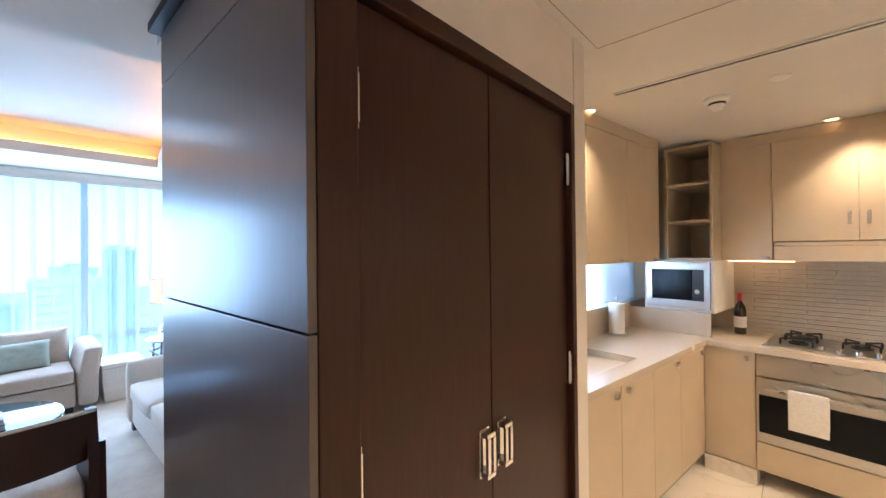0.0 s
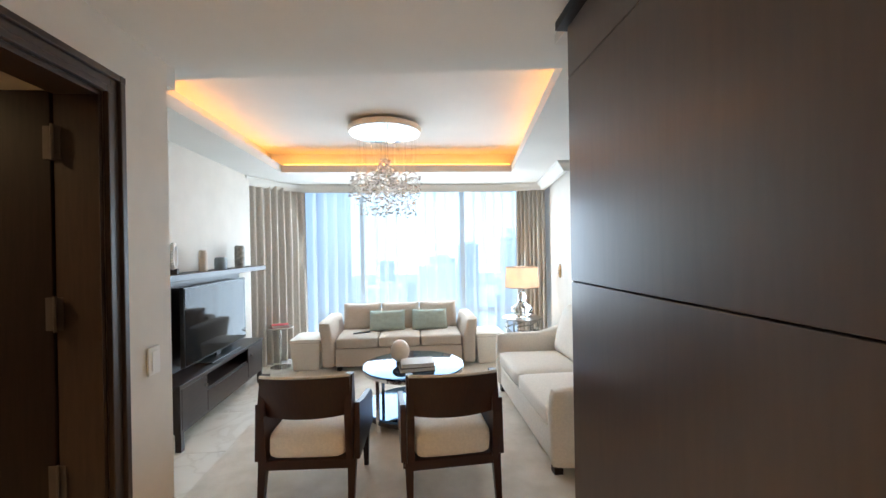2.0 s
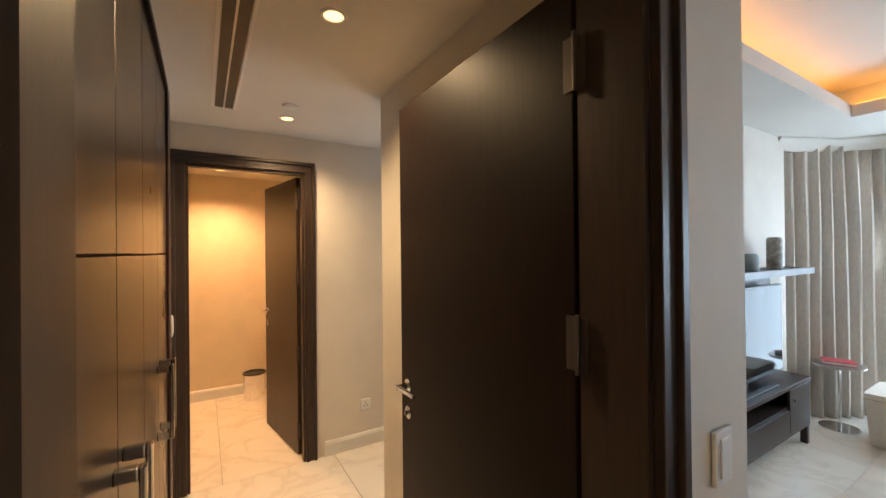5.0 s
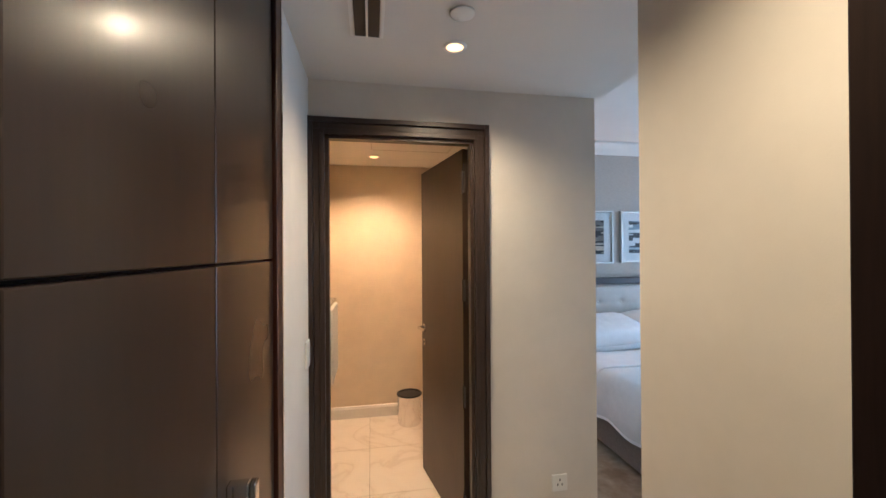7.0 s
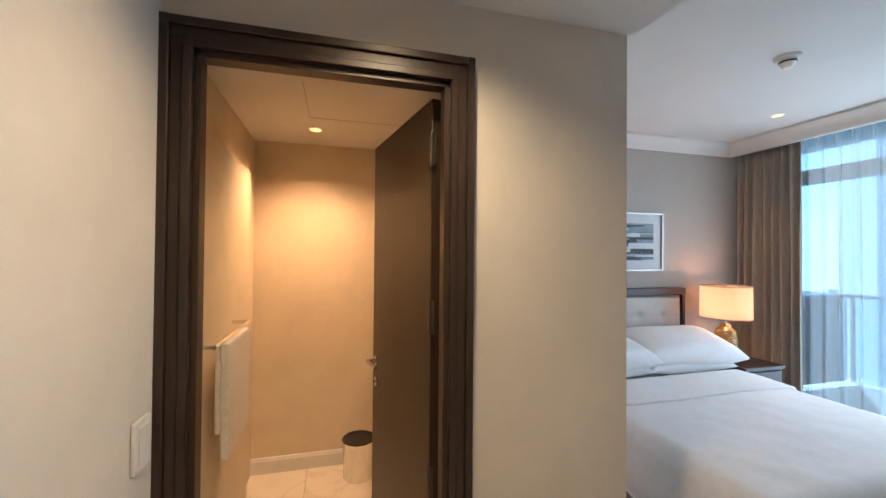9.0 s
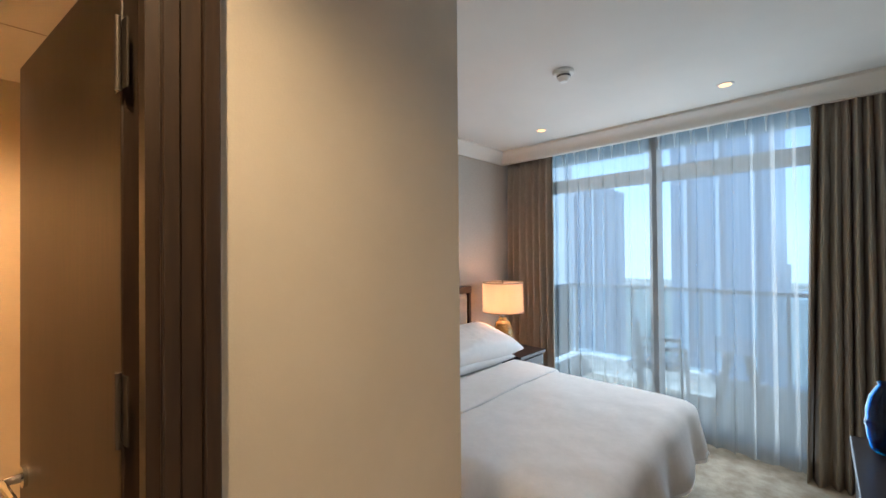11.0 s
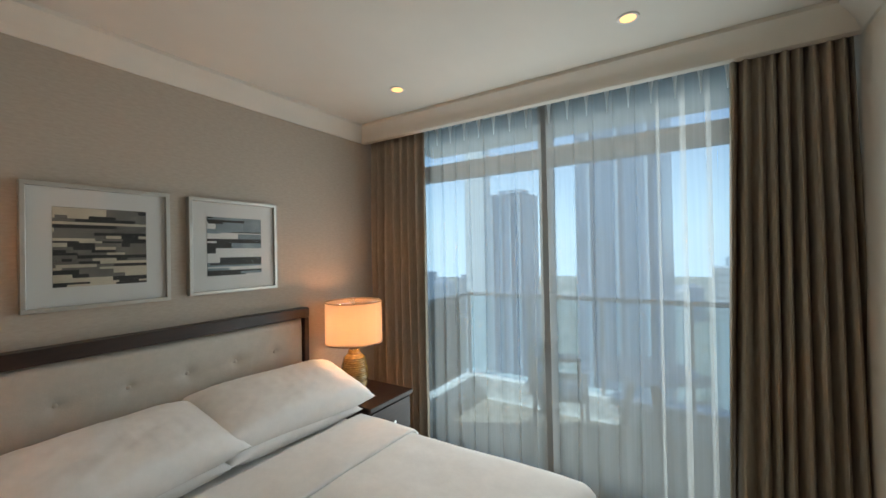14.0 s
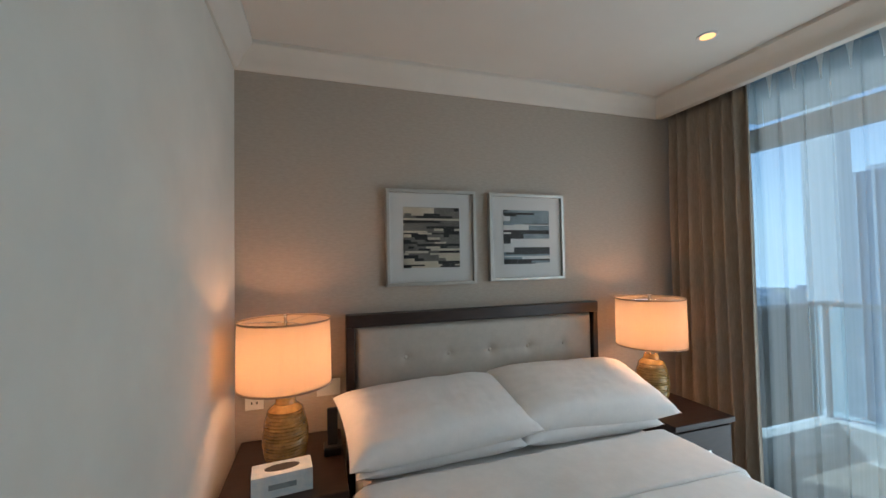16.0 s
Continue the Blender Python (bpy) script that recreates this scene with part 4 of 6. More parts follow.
part("control_panel", boxes((0.104, 0.178, -0.172, -0.15, 0.06, 0.29)), "black", mw)
part("dial", rod(bmesh.new(), (0.14, -0.172, 0.13), (0.14, -0.19, 0.13), 0.018), "chrome", mw, smooth=True)
part("body", boxes((-0.2, 0.2, -0.15, 0.3, 0.002, 0.33)), "steel", mw)
oven = kthing("oven", 0.73, 0.30, 0, "wide stainless steel oven with a dark glass door", "oven")
part("body", boxes((-0.455, 0.455, -0.27, 0.3, 0.10, 0.858)), "steel", oven)
part("control_fascia", boxes((-0.455, 0.455, -0.295, -0.272, 0.72, 0.855), bevel=0.003), "steel", oven)
dr = part("door", boxes((-0.455, 0.455, -0.30, -0.272, 0.30, 0.71), bevel=0.004), "steel", oven)
part("glass", boxes((-0.44, 0.44, -0.304, -0.299, 0.36, 0.60)), "screen", dr)
bm = rod(bmesh.new(), (-0.40, -0.345, 0.655), (0.40, -0.345, 0.655), 0.013)
for s in (-0.36, 0.36):
    rod(bm, (s, -0.345, 0.655), (s, -0.295, 0.655), 0.009)
part("handle", bm, "steel", dr, smooth=True)
part("drawer", boxes((-0.455, 0.455, -0.297, -0.272, 0.11, 0.29), bevel=0.003), "lacquer", oven)
tw = kthing("dish_towel", 0.53, -0.045, 0.0, "white folded towel over the oven handle", "towel")
part("cloth", boxes((-0.09, 0.09, -0.018, -0.012, 0.44, 0.67), (-0.09, 0.09, 0.006, 0.011, 0.48, 0.67), (-0.09, 0.09, -0.018, 0.011, 0.67, 0.676), bevel=0.002), "towel", tw)
hob = kthing("gas_hob", 0.73, 0.32, 0.90, "stainless steel gas hob with black pan supports", "hob")
part("plate", boxes((-0.44, 0.44, -0.25, 0.24, 0.001, 0.012), bevel=0.003), "steel", hob)
for bx, by in ((-0.28, -0.08), (-0.28, 0.12), (0, 0.02), (0.28, -0.08), (0.28, 0.12)):
    bn = part("burner", lathe(bmesh.new(), [(0.05, 0.012), (0.05, 0.022), (0.035, 0.024), (0.035, 0.034), (0, 0.034)], 20, (bx, by, 0)), "black", hob)
    bm = bmesh.new()
    for a in range(4):
        c, s = math.cos(a * math.pi / 2 + 0.78), math.sin(a * math.pi / 2 + 0.78)
        rod(bm, (bx + 0.02 * c, by + 0.02 * s, 0.048), (bx + 0.11 * c, by + 0.11 * s, 0.048), 0.006, seg=6)
        rod(bm, (bx + 0.11 * c, by + 0.11 * s, 0.048), (bx + 0.11 * c, by + 0.11 * s, 0.012), 0.006, seg=6)
    part("pan_support", bm, "black", bn, "black iron pan support")
for k in range(5):
    part("knob", rod(bmesh.new(), (-0.16 + 0.08 * k, -0.21, 0.012), (-0.16 + 0.08 * k, -0.21, 0.036), 0.017), "chrome", hob, smooth=True)
bot = kthing("wine_bottle", 0.10, 0.42, 0.90, "dark wine bottle with a cream label", "bottle")
part("glass", lathe(bmesh.new(), [(0.034, 0), (0.038, 0.01), (0.038, 0.18), (0.03, 0.21), (0.015, 0.235), (0.0145, 0.29), (0.017, 0.292), (0.017, 0.305), (0, 0.305)], 24), "bottle", bot, smooth=True)
part("label", lathe(bmesh.new(), [(0.0385, 0.05), (0.0388, 0.05), (0.0388, 0.13), (0.0385, 0.13)], 24, ring=True), "paper", bot, "cream paper label", True)
part("capsule", lathe(bmesh.new(), [(0.016, 0.245), (0.0165, 0.25), (0.0182, 0.306), (0, 0.307)], 20), "red", bot, "dark red capsule", True)
roll = kthing("paper_towel_holder", -0.50, -0.28, 0.90, "white paper towel roll on a stand", "paper towels")
part("base", lathe(bmesh.new(), [(0.07, 0), (0.07, 0.012), (0, 0.014)], 28), "steel", roll, smooth=True)
part("roll", lathe(bmesh.new(), [(0.055, 0.015), (0.056, 0.02), (0.056, 0.235), (0.02, 0.24), (0, 0.235)], 28), "paper", roll, smooth=True)
part("post", rod(bmesh.new(), (0, 0, 0.012), (0, 0, 0.30), 0.006), "chrome", roll, smooth=True)
kstructure("kitchen_skirting", boxes((-0.02, 0.275, 0.0, 0.018, 0, 0.098)), "marble", "marble kitchen plinth", "plinth")
bs = kthing("backsplash", 0, 0.615, 0.90, "beige slim-tile kitchen backsplash", "backsplash")
tile_meshes = {}
for r in range(17):
    off = 0.15 * (r % 2)
    for k in range(-1, 7):
        a, b = max(0.0, k * 0.3 + off + 0.0015), min(1.88, (k + 1) * 0.3 + off - 0.0015)
        if b - a < 0.02:
            continue
        key = (round(b - a, 3), (r * 7 + k * 3) % 3)
        if key not in tile_meshes:
            me = bpy.data.meshes.new("tile")
            bm = boxes((0, b - a, -0.008 - 0.002 * key[1], 0, 0.0015, 0.0305))
            bm.to_mesh(me)
            bm.free()
            me.materials.append(M["tile"])
            tile_meshes[key] = me
        ob = new("tile", tile_meshes[key])
        ob.parent = bs
        ob.location = (a, 0, r * 0.032)
# hob-side strip lamp under the wall cabinet
ob = part("under_cabinet_light", boxes((-0.2, 0.2, -0.02, 0.02, 0, 0.012)), "lens", None, "warm strip light under the wall cabinet")
ob.matrix_world = KT @ pose(0.2, 0.5, 1.437)
tagged(ob, category="strip light")


# ---- ceiling fittings ----
def downlight(x, y, z):
    d = thing("downlight", (x, y, z), "small round recessed ceiling downlight, lit", "downlight", "ceiling downlights")
    bm = lathe(bmesh.new(), [(0.034, -0.001), (0.034, -0.006), (0.044, -0.006), (0.048, -0.001)], 28, ring=True)
    part("rim", bm, "white", d, smooth=True)
    part("lens", lathe(bmesh.new(), [(0.033, -0.003), (0.033, -0.0045), (0, -0.0045)], 24), "lens", d, "glowing warm lens", True)
    return d


for sx, sy in KITCHEN_SPOTS + HALL_SPOTS:
    downlight(sx, sy, H_HALL)
downlight(-1.62, -5.52, 2.32)
downlight(-5.06, -5.17, H_BED)
downlight(-5.06, -3.84, H_BED)
for sx, sy in ((-6.05, -1.75), (-6.05, 0.55)):
    downlight(sx, sy, 2.46)


def smoke_detector(x, y, z):
    d = thing("smoke_detector", (x, y, z), "white round ceiling smoke detector", "smoke detector", "smoke detectors")
    part("base", lathe(bmesh.new(), [(0.062, 0), (0.062, -0.012), (0.055, -0.02), (0, -0.02)], 32), "white", d, smooth=True)
    part("cage", lathe(bmesh.new(), [(0.040, -0.02), (0.038, -0.040), (0.030, -0.046), (0.022, -0.062), (0, -0.064)], 28), "white", d, smooth=True)
    part("vent_ring", lathe(bmesh.new(), [(0.039, -0.026), (0.0405, -0.026), (0.040, -0.036), (0.038, -0.036)], 28, ring=True), "black", d, "dark vent slot", True)


smoke_detector(-4.15, -4.50, H_BED)
smoke_detector(-0.78, 2.22, H_HALL)
smoke_detector(-4.15, 1.02, 2.46)


def slot_diffuser(x0, y0, x1, y1, z, wide, label):
    length = math.hypot(x1 - x0, y1 - y0)
    d = thing("air_diffuser", ((x0 + x1) / 2, (y0 + y1) / 2, z), label, "air diffuser", turn=math.degrees(math.atan2(y1 - y0, x1 - x0)))
    L = length / 2
    part("frame", boxes((-L, L, -wide / 2, -wide / 2 + 0.012, -0.006, -0.001), (-L, L, wide / 2 - 0.012, wide / 2, -0.006, -0.001)), "white", d)
    n = 1 if wide < 0.06 else 2
    s = (wide - 0.024) / n
    for k in range(n):
        a = -wide / 2 + 0.012 + k * s
        part("slot", boxes((-L, L, a + 0.004, a + s - 0.004, -0.004, -0.001)), "black", d, "black slot")
    if n == 2:
        part("divider", boxes((-L, L, -0.004, 0.004, -0.007, -0.001)), "white", d)


slot_diffuser(-1.16, 1.78, 0.8, 1.74, H_HALL, 0.05, "slim linear ceiling air diffuser")
slot_diffuser(-1.58, -3.70, -1.58, -1.85, H_HALL, 0.12, "white linear ceiling air diffuser with two black slots")
for nm, x0, x1, y0, y1 in (("access_hatch", -1.05, -0.45, 0.75, 1.25), ("access_hatch", -2.2, -1.6, -5.3, -4.7)):
    z = H_HALL if y0 > 0 else 2.32
    ob = thing(nm, ((x0 + x1) / 2, (y0 + y1) / 2, z), "white flush ceiling access hatch with a thin joint", "access hatch")
    a, b = (x1 - x0) / 2, (y1 - y0) / 2
    part("joint", boxes((-a - 0.003, -a, -b, b, -0.0015, 0.0), (a, a + 0.003, -b, b, -0.0015, 0.0), (-a, a, -b - 0.003, -b, -0.0015, 0.0), (-a, a, b, b + 0.003, -0.0015, 0.0)), "grout", ob)
for sx, sy, sz in ((-0.52, 2.1, H_HALL), (-1.9, -3.5, H_HALL)):
    d = thing("sprinkler_cover", (sx, sy, sz), "flat white round sprinkler cover plate", "sprinkler")
    part("plate", lathe(bmesh.new(), [(0.042, -0.001), (0.042, -0.006), (0.036, -0.009), (0, -0.009)], 28), "white", d, smooth=True)


def plate(x, y, z, nx, ny, label, category, w=0.085, h=0.085, kind="rocker"):
    d = thing("wall_plate", (x, y, z), label, category, turn=math.degrees(math.atan2(ny, nx)))
    part("plate", boxes((0.0, 0.009, -w / 2, w / 2, -h / 2, h / 2), bevel=0.002), "white", d)
    if kind == "rocker":
        part("rocker", boxes((0.009, 0.013, -w / 2 + 0.015, w / 2 - 0.015, -h / 2 + 0.015, h / 2 - 0.015), bevel=0.002), "white", d)
    else:
        for a, b in ((0, 0.016), (-0.012, -0.008), (0.012, -0.008)):
            part("socket_hole", boxes((0.009, 0.010, a - 0.003, a + 0.003, b - 0.006, b + 0.006)), "black", d, "dark socket hole")


plate(-2.38, -1.568, 1.09, 0, 1, "white light switch plate on the hall wall", "switch", 0.07, 0.11)
plate(-1.307, -4.02, 1.08, -1, 0, "white light switch plate beside the bathroom door", "switch", 0.08, 0.12)
plate(-2.55, -4.118, 0.32, 0, 1, "white wall socket near the skirting", "socket", kind="socket")
plate(-2.86, -5.928, 0.83, 0, 1, "white wall socket beside the bedside lamp", "socket", kind="socket")
plate(-3.22, -5.928, 0.86, 0, 1, "white switch plate beside the headboard", "switch", 0.12)
plate(-4.86, -2.982, 1.1, 0, -1, "white switch plate beside the television", "switch")

# ---- hall wardrobe ----
ward = thing("wardrobe", (-1.335, 0, 0), "dark glossy hall wardrobe with tall doors and bar handles", "wardrobe")
WY = [-3.31, -2.9225, -2.535, -2.1475, -1.76]
part("carcass", boxes((0.025, 0.56, WY[0], WY[-1], 0, 2.24)), "door", ward)
part("end_trim", boxes((-0.010, 0.03, WY[0] - 0.053, WY[0] - 0.003, 0, 2.268), bevel=0.003), "wood", ward, "reddish wooden end trim")
part("edge_strip", boxes((-0.014, -0.0105, WY[0] - 0.058, WY[0] - 0.047, 0, 2.268)), "chrome", ward, "bright metal edge strip")
part("top_trim", boxes((-0.012, 0.03, WY[0], WY[-1], 2.242, 2.27)), "door", ward)
for k in range(4):
    dr = part("door", boxes((0.0, 0.022, WY[k] + 0.002, WY[k + 1] - 0.002, 0.03, 1.510), (0.0, 0.022, WY[k] + 0.002, WY[k + 1] - 0.002, 1.515, 2.238), bevel=0.002), "wardrobe", ward)
    hy = WY[k + 1] - 0.05 if k % 2 == 0 else WY[k] + 0.05
    bm = boxes((-0.05, -0.038, hy - 0.012, hy + 0.012, 0.86, 1.12), (-0.038, 0.0, hy - 0.012, hy + 0.012, 0.86, 0.885), (-0.038, 0.0, hy - 0.012, hy + 0.012, 1.095, 1.12), bevel=0.003)
    part("handle", bm, "chrome", dr, "chrome bar handle")
structure("wall_wardrobe_head", boxes((-1.32, -0.66, -3.372, -1.70, 2.272, 2.34)), "wall", "off-white strip over the wardrobe", "wall")

# ---- bathroom ----
bn = thing("waste_bin", (-1.92, -5.70, 0.0), "round polished steel waste bin with black liner", "bin")
part("body", lathe(bmesh.new(), [(0.095, 0.0), (0.10, 0.01), (0.108, 0.25), (0.112, 0.262), (0.108, 0.264), (0.102, 0.25), (0.092, 0.02), (0, 0.02)], 32), "chrome", bn, smooth=True)
part("liner", lathe(bmesh.new(), [(0.109, 0.255), (0.114, 0.262), (0.109, 0.268), (0.1015, 0.262), (0.09, 0.03), (0, 0.03)], 32), "black", bn, "black plastic liner", True)
bt = thing("bath_towel", (-1.320, -4.75, 0.75), "white towel hanging on a steel bar", "towel")
part("cloth", boxes((-0.05, -0.02, -0.18, 0.18, 0, 0.44), (-0.02, 0.0, -0.18, 0.18, 0.1, 0.44), bevel=0.008), "towel", bt)
tb = thing("towel_bar", (-1.320, -4.75, 1.19), "chrome towel bar on the bathroom wall", "towel bar")
part("bar", rod(bmesh.new(), (-0.025, -0.28, 0.01), (-0.025, 0.28, 0.01), 0.008), "chrome", tb, smooth=True)
for s in (-0.27, 0.27):
    part("bracket", rod(bmesh.new(), (0.05, s, 0.01), (-0.025, s, 0.01), 0.009), "chrome", tb, smooth=True)
hk = thing("robe_hook", (-2.32, -5.898, 1.58), "small chrome robe hook", "hook")
part("rose", rod(bmesh.new(), (0, 0, 0), (0, 0.01, 0), 0.018), "chrome", hk, smooth=True)
part("peg", rod(bmesh.new(), (0, 0.01, 0), (0, 0.05, 0.012), 0.007), "chrome", hk, smooth=True)
wb = thing("towel_cabinet", (-1.275, -4.9, 0.0), "brown wooden bathroom panel beside the towel", "cabinet")
part("panel", boxes((0.0, 0.07, -0.5, 0.5, 0.05, 2.0), bevel=0.004), "bath_wall", wb)


# ---- soft shapes ----
def soft_box(bm, x0, x1, y0, y1, z0, z1, r=0.03, puff=0.0, n=8):
    """Upholstered block: rounded box whose faces swell a little."""
    hx, hy, hz = (x1 - x0) / 2, (y1 - y0) / 2, (z1 - z0) / 2
    c = Vector(((x0 + x1) / 2, (y0 + y1) / 2, (z0 + z1) / 2))
    tmp = bmesh.new()
    bmesh.ops.create_cube(tmp, size=2)
    bmesh.ops.subdivide_edges(tmp, edges=tmp.edges, cuts=n, use_grid_fill=True)
    r = min(r, hx, hy, hz)
    old = {}
    for v in tmp.verts:
        p = Vector((v.co.x * hx, v.co.y * hy, v.co.z * hz))
        q = Vector((max(-hx + r, min(hx - r, p.x)), max(-hy + r, min(hy - r, p.y)), max(-hz + r, min(hz - r, p.z))))
        d = p - q
        if d.length > 1e-6:
            p = q + d.normalized() * r
        a, b, e = p.x / hx, p.y / hy, p.z / hz
        k = puff * (1 - min(1, a * a)) * (1 - min(1, b * b)) + puff * 0.5 * (1 - min(1, a * a)) * (1 - min(1, e * e)) + puff * 0.5 * (1 - min(1, b * b)) * (1 - min(1, e * e))
        p += Vector((a ** 3, b ** 3, e ** 3)) * k
        old[v] = bm.verts.new(p + c)
    for f in tmp.faces:
        bm.faces.new([old[v] for v in f.verts])
    tmp.free()
    return bm


def pillow(w, d, h, n=22, seed=0, pinch=0.16, crease=0.006):
    """Stuffed cushion of width w (x), depth d (y), thickness h, with pointed corners and creases."""
    bm = bmesh.new()
    rnd = random.Random(seed)
    off = Vector((rnd.uniform(0, 50), rnd.uniform(0, 50), 0))
    layers = []
    for s in (1, -1):
        rows = []
        for j in range(n + 1):
            row = []
            for i in range(n + 1):
                a, b = 2 * i / n - 1, 2 * j / n - 1
                x = a * w / 2 * (1 - pinch * (1 - abs(b) ** 2.2) * abs(a) ** 4 * 0.35)
                y = b * d / 2 * (1 - pinch * (1 - abs(a) ** 2.2) * abs(b) ** 4)
                t = max(0.0, (1 - a ** 4) * (1 - b ** 4)) ** 0.55
                z = s * h / 2 * t + crease * t * noise.noise(Vector((a * 3, b * 3, s)) + off) + crease * 1.3 * abs(noise.noise(Vector((a * 7, b * 4, s * 2)) + off)) * t * (1 if s > 0 else 0)
                row.append((x, y, z))
            rows.append(row)
        layers.append(rows)
    top = [[bm.verts.new(p) for p in r] for r in layers[0]]
    bot = [[top[j][i] if i in (0, n) or j in (0, n) else bm.verts.new(layers[1][j][i]) for i in range(n + 1)] for j in range(n + 1)]
    for j in range(n):
        for i in range(n):
            bm.faces.new((top[j][i], top[j][i + 1], top[j + 1][i + 1], top[j + 1][i]))
            bm.faces.new((bot[j][i], bot[j + 1][i], bot[j + 1][i + 1], bot[j][i + 1]))
    return bm


def moved(bm, m):
    bmesh.ops.transform(bm, matrix=m, verts=bm.verts)
    return bm


# ---- living room ----
rug = thing("rug", (-4.45, -0.45, 0.001), "large beige mottled rug under the seating", "rug")
part("field", boxes((-1.75, 1.9, -1.5, 1.45, 0, 0.012), bevel=0.004), "rug", rug)

sofa = thing("sofa", (-5.66, -0.69, 0), "beige three-seat sofa with loose cushions", "sofa", turn=0)
part("base", soft_box(bmesh.new(), -0.86, 0.0, -0.80, 0.80, 0.06, 0.30, 0.03), "sofa", sofa, smooth=True)
for s in (-1, 1):
    bm = bmesh.new()
    soft_box(bm, -0.88, 0.02, *sorted((s * 0.80, s * 0.97)), 0.06, 0.62, 0.05, 0.008)
    for v in bm.verts:
        if v.co.z > 0.35:
            v.co.y += s * 0.05 * (v.co.z - 0.35) / 0.27
            v.co.x -= 0.10 * max(0, (v.co.x + 0.4)) * (v.co.z - 0.35) / 0.27
    part("arm", bm, "sofa", sofa, smooth=True)
part("backrest", soft_box(bmesh.new(), -0.90, -0.68, -0.80, 0.80, 0.06, 0.66, 0.05, 0.01), "sofa", sofa, smooth=True)
for k in range(3):
    y0 = -0.79 + k * 0.527
    part("seat_cushion", soft_box(bmesh.new(), -0.68, 0.02, y0 + 0.004, y0 + 0.523, 0.295, 0.43, 0.035, 0.012), "sofa", sofa, smooth=True)
    bm = moved(pillow(0.52, 0.40, 0.20, seed=k, pinch=0.06), pose(-0.60, y0 + 0.265, 0.58, 78, 0, 90))
    part("back_cushion", bm, "sofa", sofa, smooth=True)
for y in (-0.75, 0.75):
    for x in (-0.80, -0.06):
        part("foot", boxes((x - 0.03, x + 0.03, y - 0.03, y + 0.03, 0, 0.062)), "furniture", sofa, "dark wooden foot")
for k, y in enumerate((-0.17, 0.40)):
    c = thing("cushion", (-6.06, -0.69 + y, 0.555), "pale green scatter cushion on the sofa", "cushion", "green cushions", 90)
    part("cover", moved(pillow(0.48, 0.30, 0.14, seed=20 + k, pinch=0.08), pose(0, 0, 0, 66, 0, 0)), "cushion", c, smooth=True)
rc = thing("remote_control", (-5.86, -1.18, 0.441), "black remote control on the sofa", "remote", turn=25)
part("body", boxes((-0.02, 0.02, -0.11, 0.11, 0, 0.016), bevel=0.004), "black", rc)
part("buttons", boxes((-0.012, 0.012, -0.09, 0.03, 0.016, 0.018)), "stone", rc)
for y in (-1.87, 0.49):
    p = thing("pouf", (-5.98, y, 0), "cream upholstered square pouf beside the sofa", "pouf", "poufs")
    bm = soft_box(bmesh.new(), -0.24, 0.24, -0.19, 0.19, 0.0, 0.41, 0.025, 0.006)
    for v in bm.verts:
        k = 0.86 + 0.16 * v.co.z / 0.41
        v.co.x, v.co.y = v.co.x * k, v.co.y * k
    part("body", bm, "settee", p, smooth=True)
    part("welt", boxes((-0.243, 0.243, -0.193, 0.193, 0.36, 0.366), bevel=0.002), "sofa", p)

table = thing("coffee_table", (-4.28, -0.52, 0.012), "round mirrored-glass coffee table with steel legs", "coffee table")
part("tabletop", lathe(bmesh.new(), [(0.44, 0.455), (0.45, 0.458), (0.45, 0.468), (0.44, 0.471), (0, 0.471)], 64), "tabletop", table, "reflective glass top with the sky's blue in its colour", True)
part("rim", lathe(bmesh.new(), [(0.42, 0.43), (0.452, 0.43), (0.452, 0.455), (0.42, 0.455)], 64, ring=True), "chrome", table, smooth=True)
part("lower_shelf", lathe(bmesh.new(), [(0.42, 0.10), (0.43, 0.10), (0.43, 0.118), (0, 0.118)], 64), "tabletop", table, "reflective lower glass shelf", True)
part("shelf_rim", lathe(bmesh.new(), [(0.40, 0.065), (0.436, 0.065), (0.436, 0.099), (0.40, 0.099)], 64, ring=True), "furniture", table, smooth=True)
for k in range(4):
    a = radians(45 + 90 * k)
    part("leg", boxes((0.425 * math.cos(a) - 0.016, 0.425 * math.cos(a) + 0.016, 0.425 * math.sin(a) - 0.016, 0.425 * math.sin(a) + 0.016, 0, 0.43), bevel=0.003), "chrome", table)
TZ = 0.484


def book(x, y, z, w, d, h, turn, mat, label):
    b = thing("book", (x, y, z), label, "book", turn=turn)
    part("cover", boxes((-w / 2, w / 2, -d / 2, d / 2, 0, 0.004), (-w / 2, w / 2, -d / 2, d / 2, h - 0.004, h), (-w / 2, -w / 2 + 0.004, -d / 2, d / 2, 0.004, h - 0.004)), mat, b)
    part("pages", boxes((-w / 2 + 0.004, w / 2 - 0.006, -d / 2 + 0.005, d / 2 - 0.005, 0.004, h - 0.004)), "paper", b, "white page block")


book(-4.12, -0.50, TZ, 0.22, 0.30, 0.035, 8, "ink_mid", "large grey book on the coffee table")
book(-4.13, -0.49, TZ + 0.0355, 0.20, 0.28, 0.03, 4, "paper", "white book stacked on a grey one")
egg = thing("egg_ornament", (-4.27, -0.64, TZ), "cream alabaster egg ornament on the table", "ornament")
part("egg", lathe(bmesh.new(), [(0.085 * math.sin(math.pi * k / 16) * (1.0 - 0.12 * (k / 16 - 0.5)), 0.02 + 0.10 * (1 - math.cos(math.pi * k / 16))) for k in range(17)], 32), "egg", egg, smooth=True)
part("stand", lathe(bmesh.new(), [(0.04, 0), (0.04, 0.012), (0.03, 0.03), (0, 0.03)], 24), "pewter", egg, smooth=True)
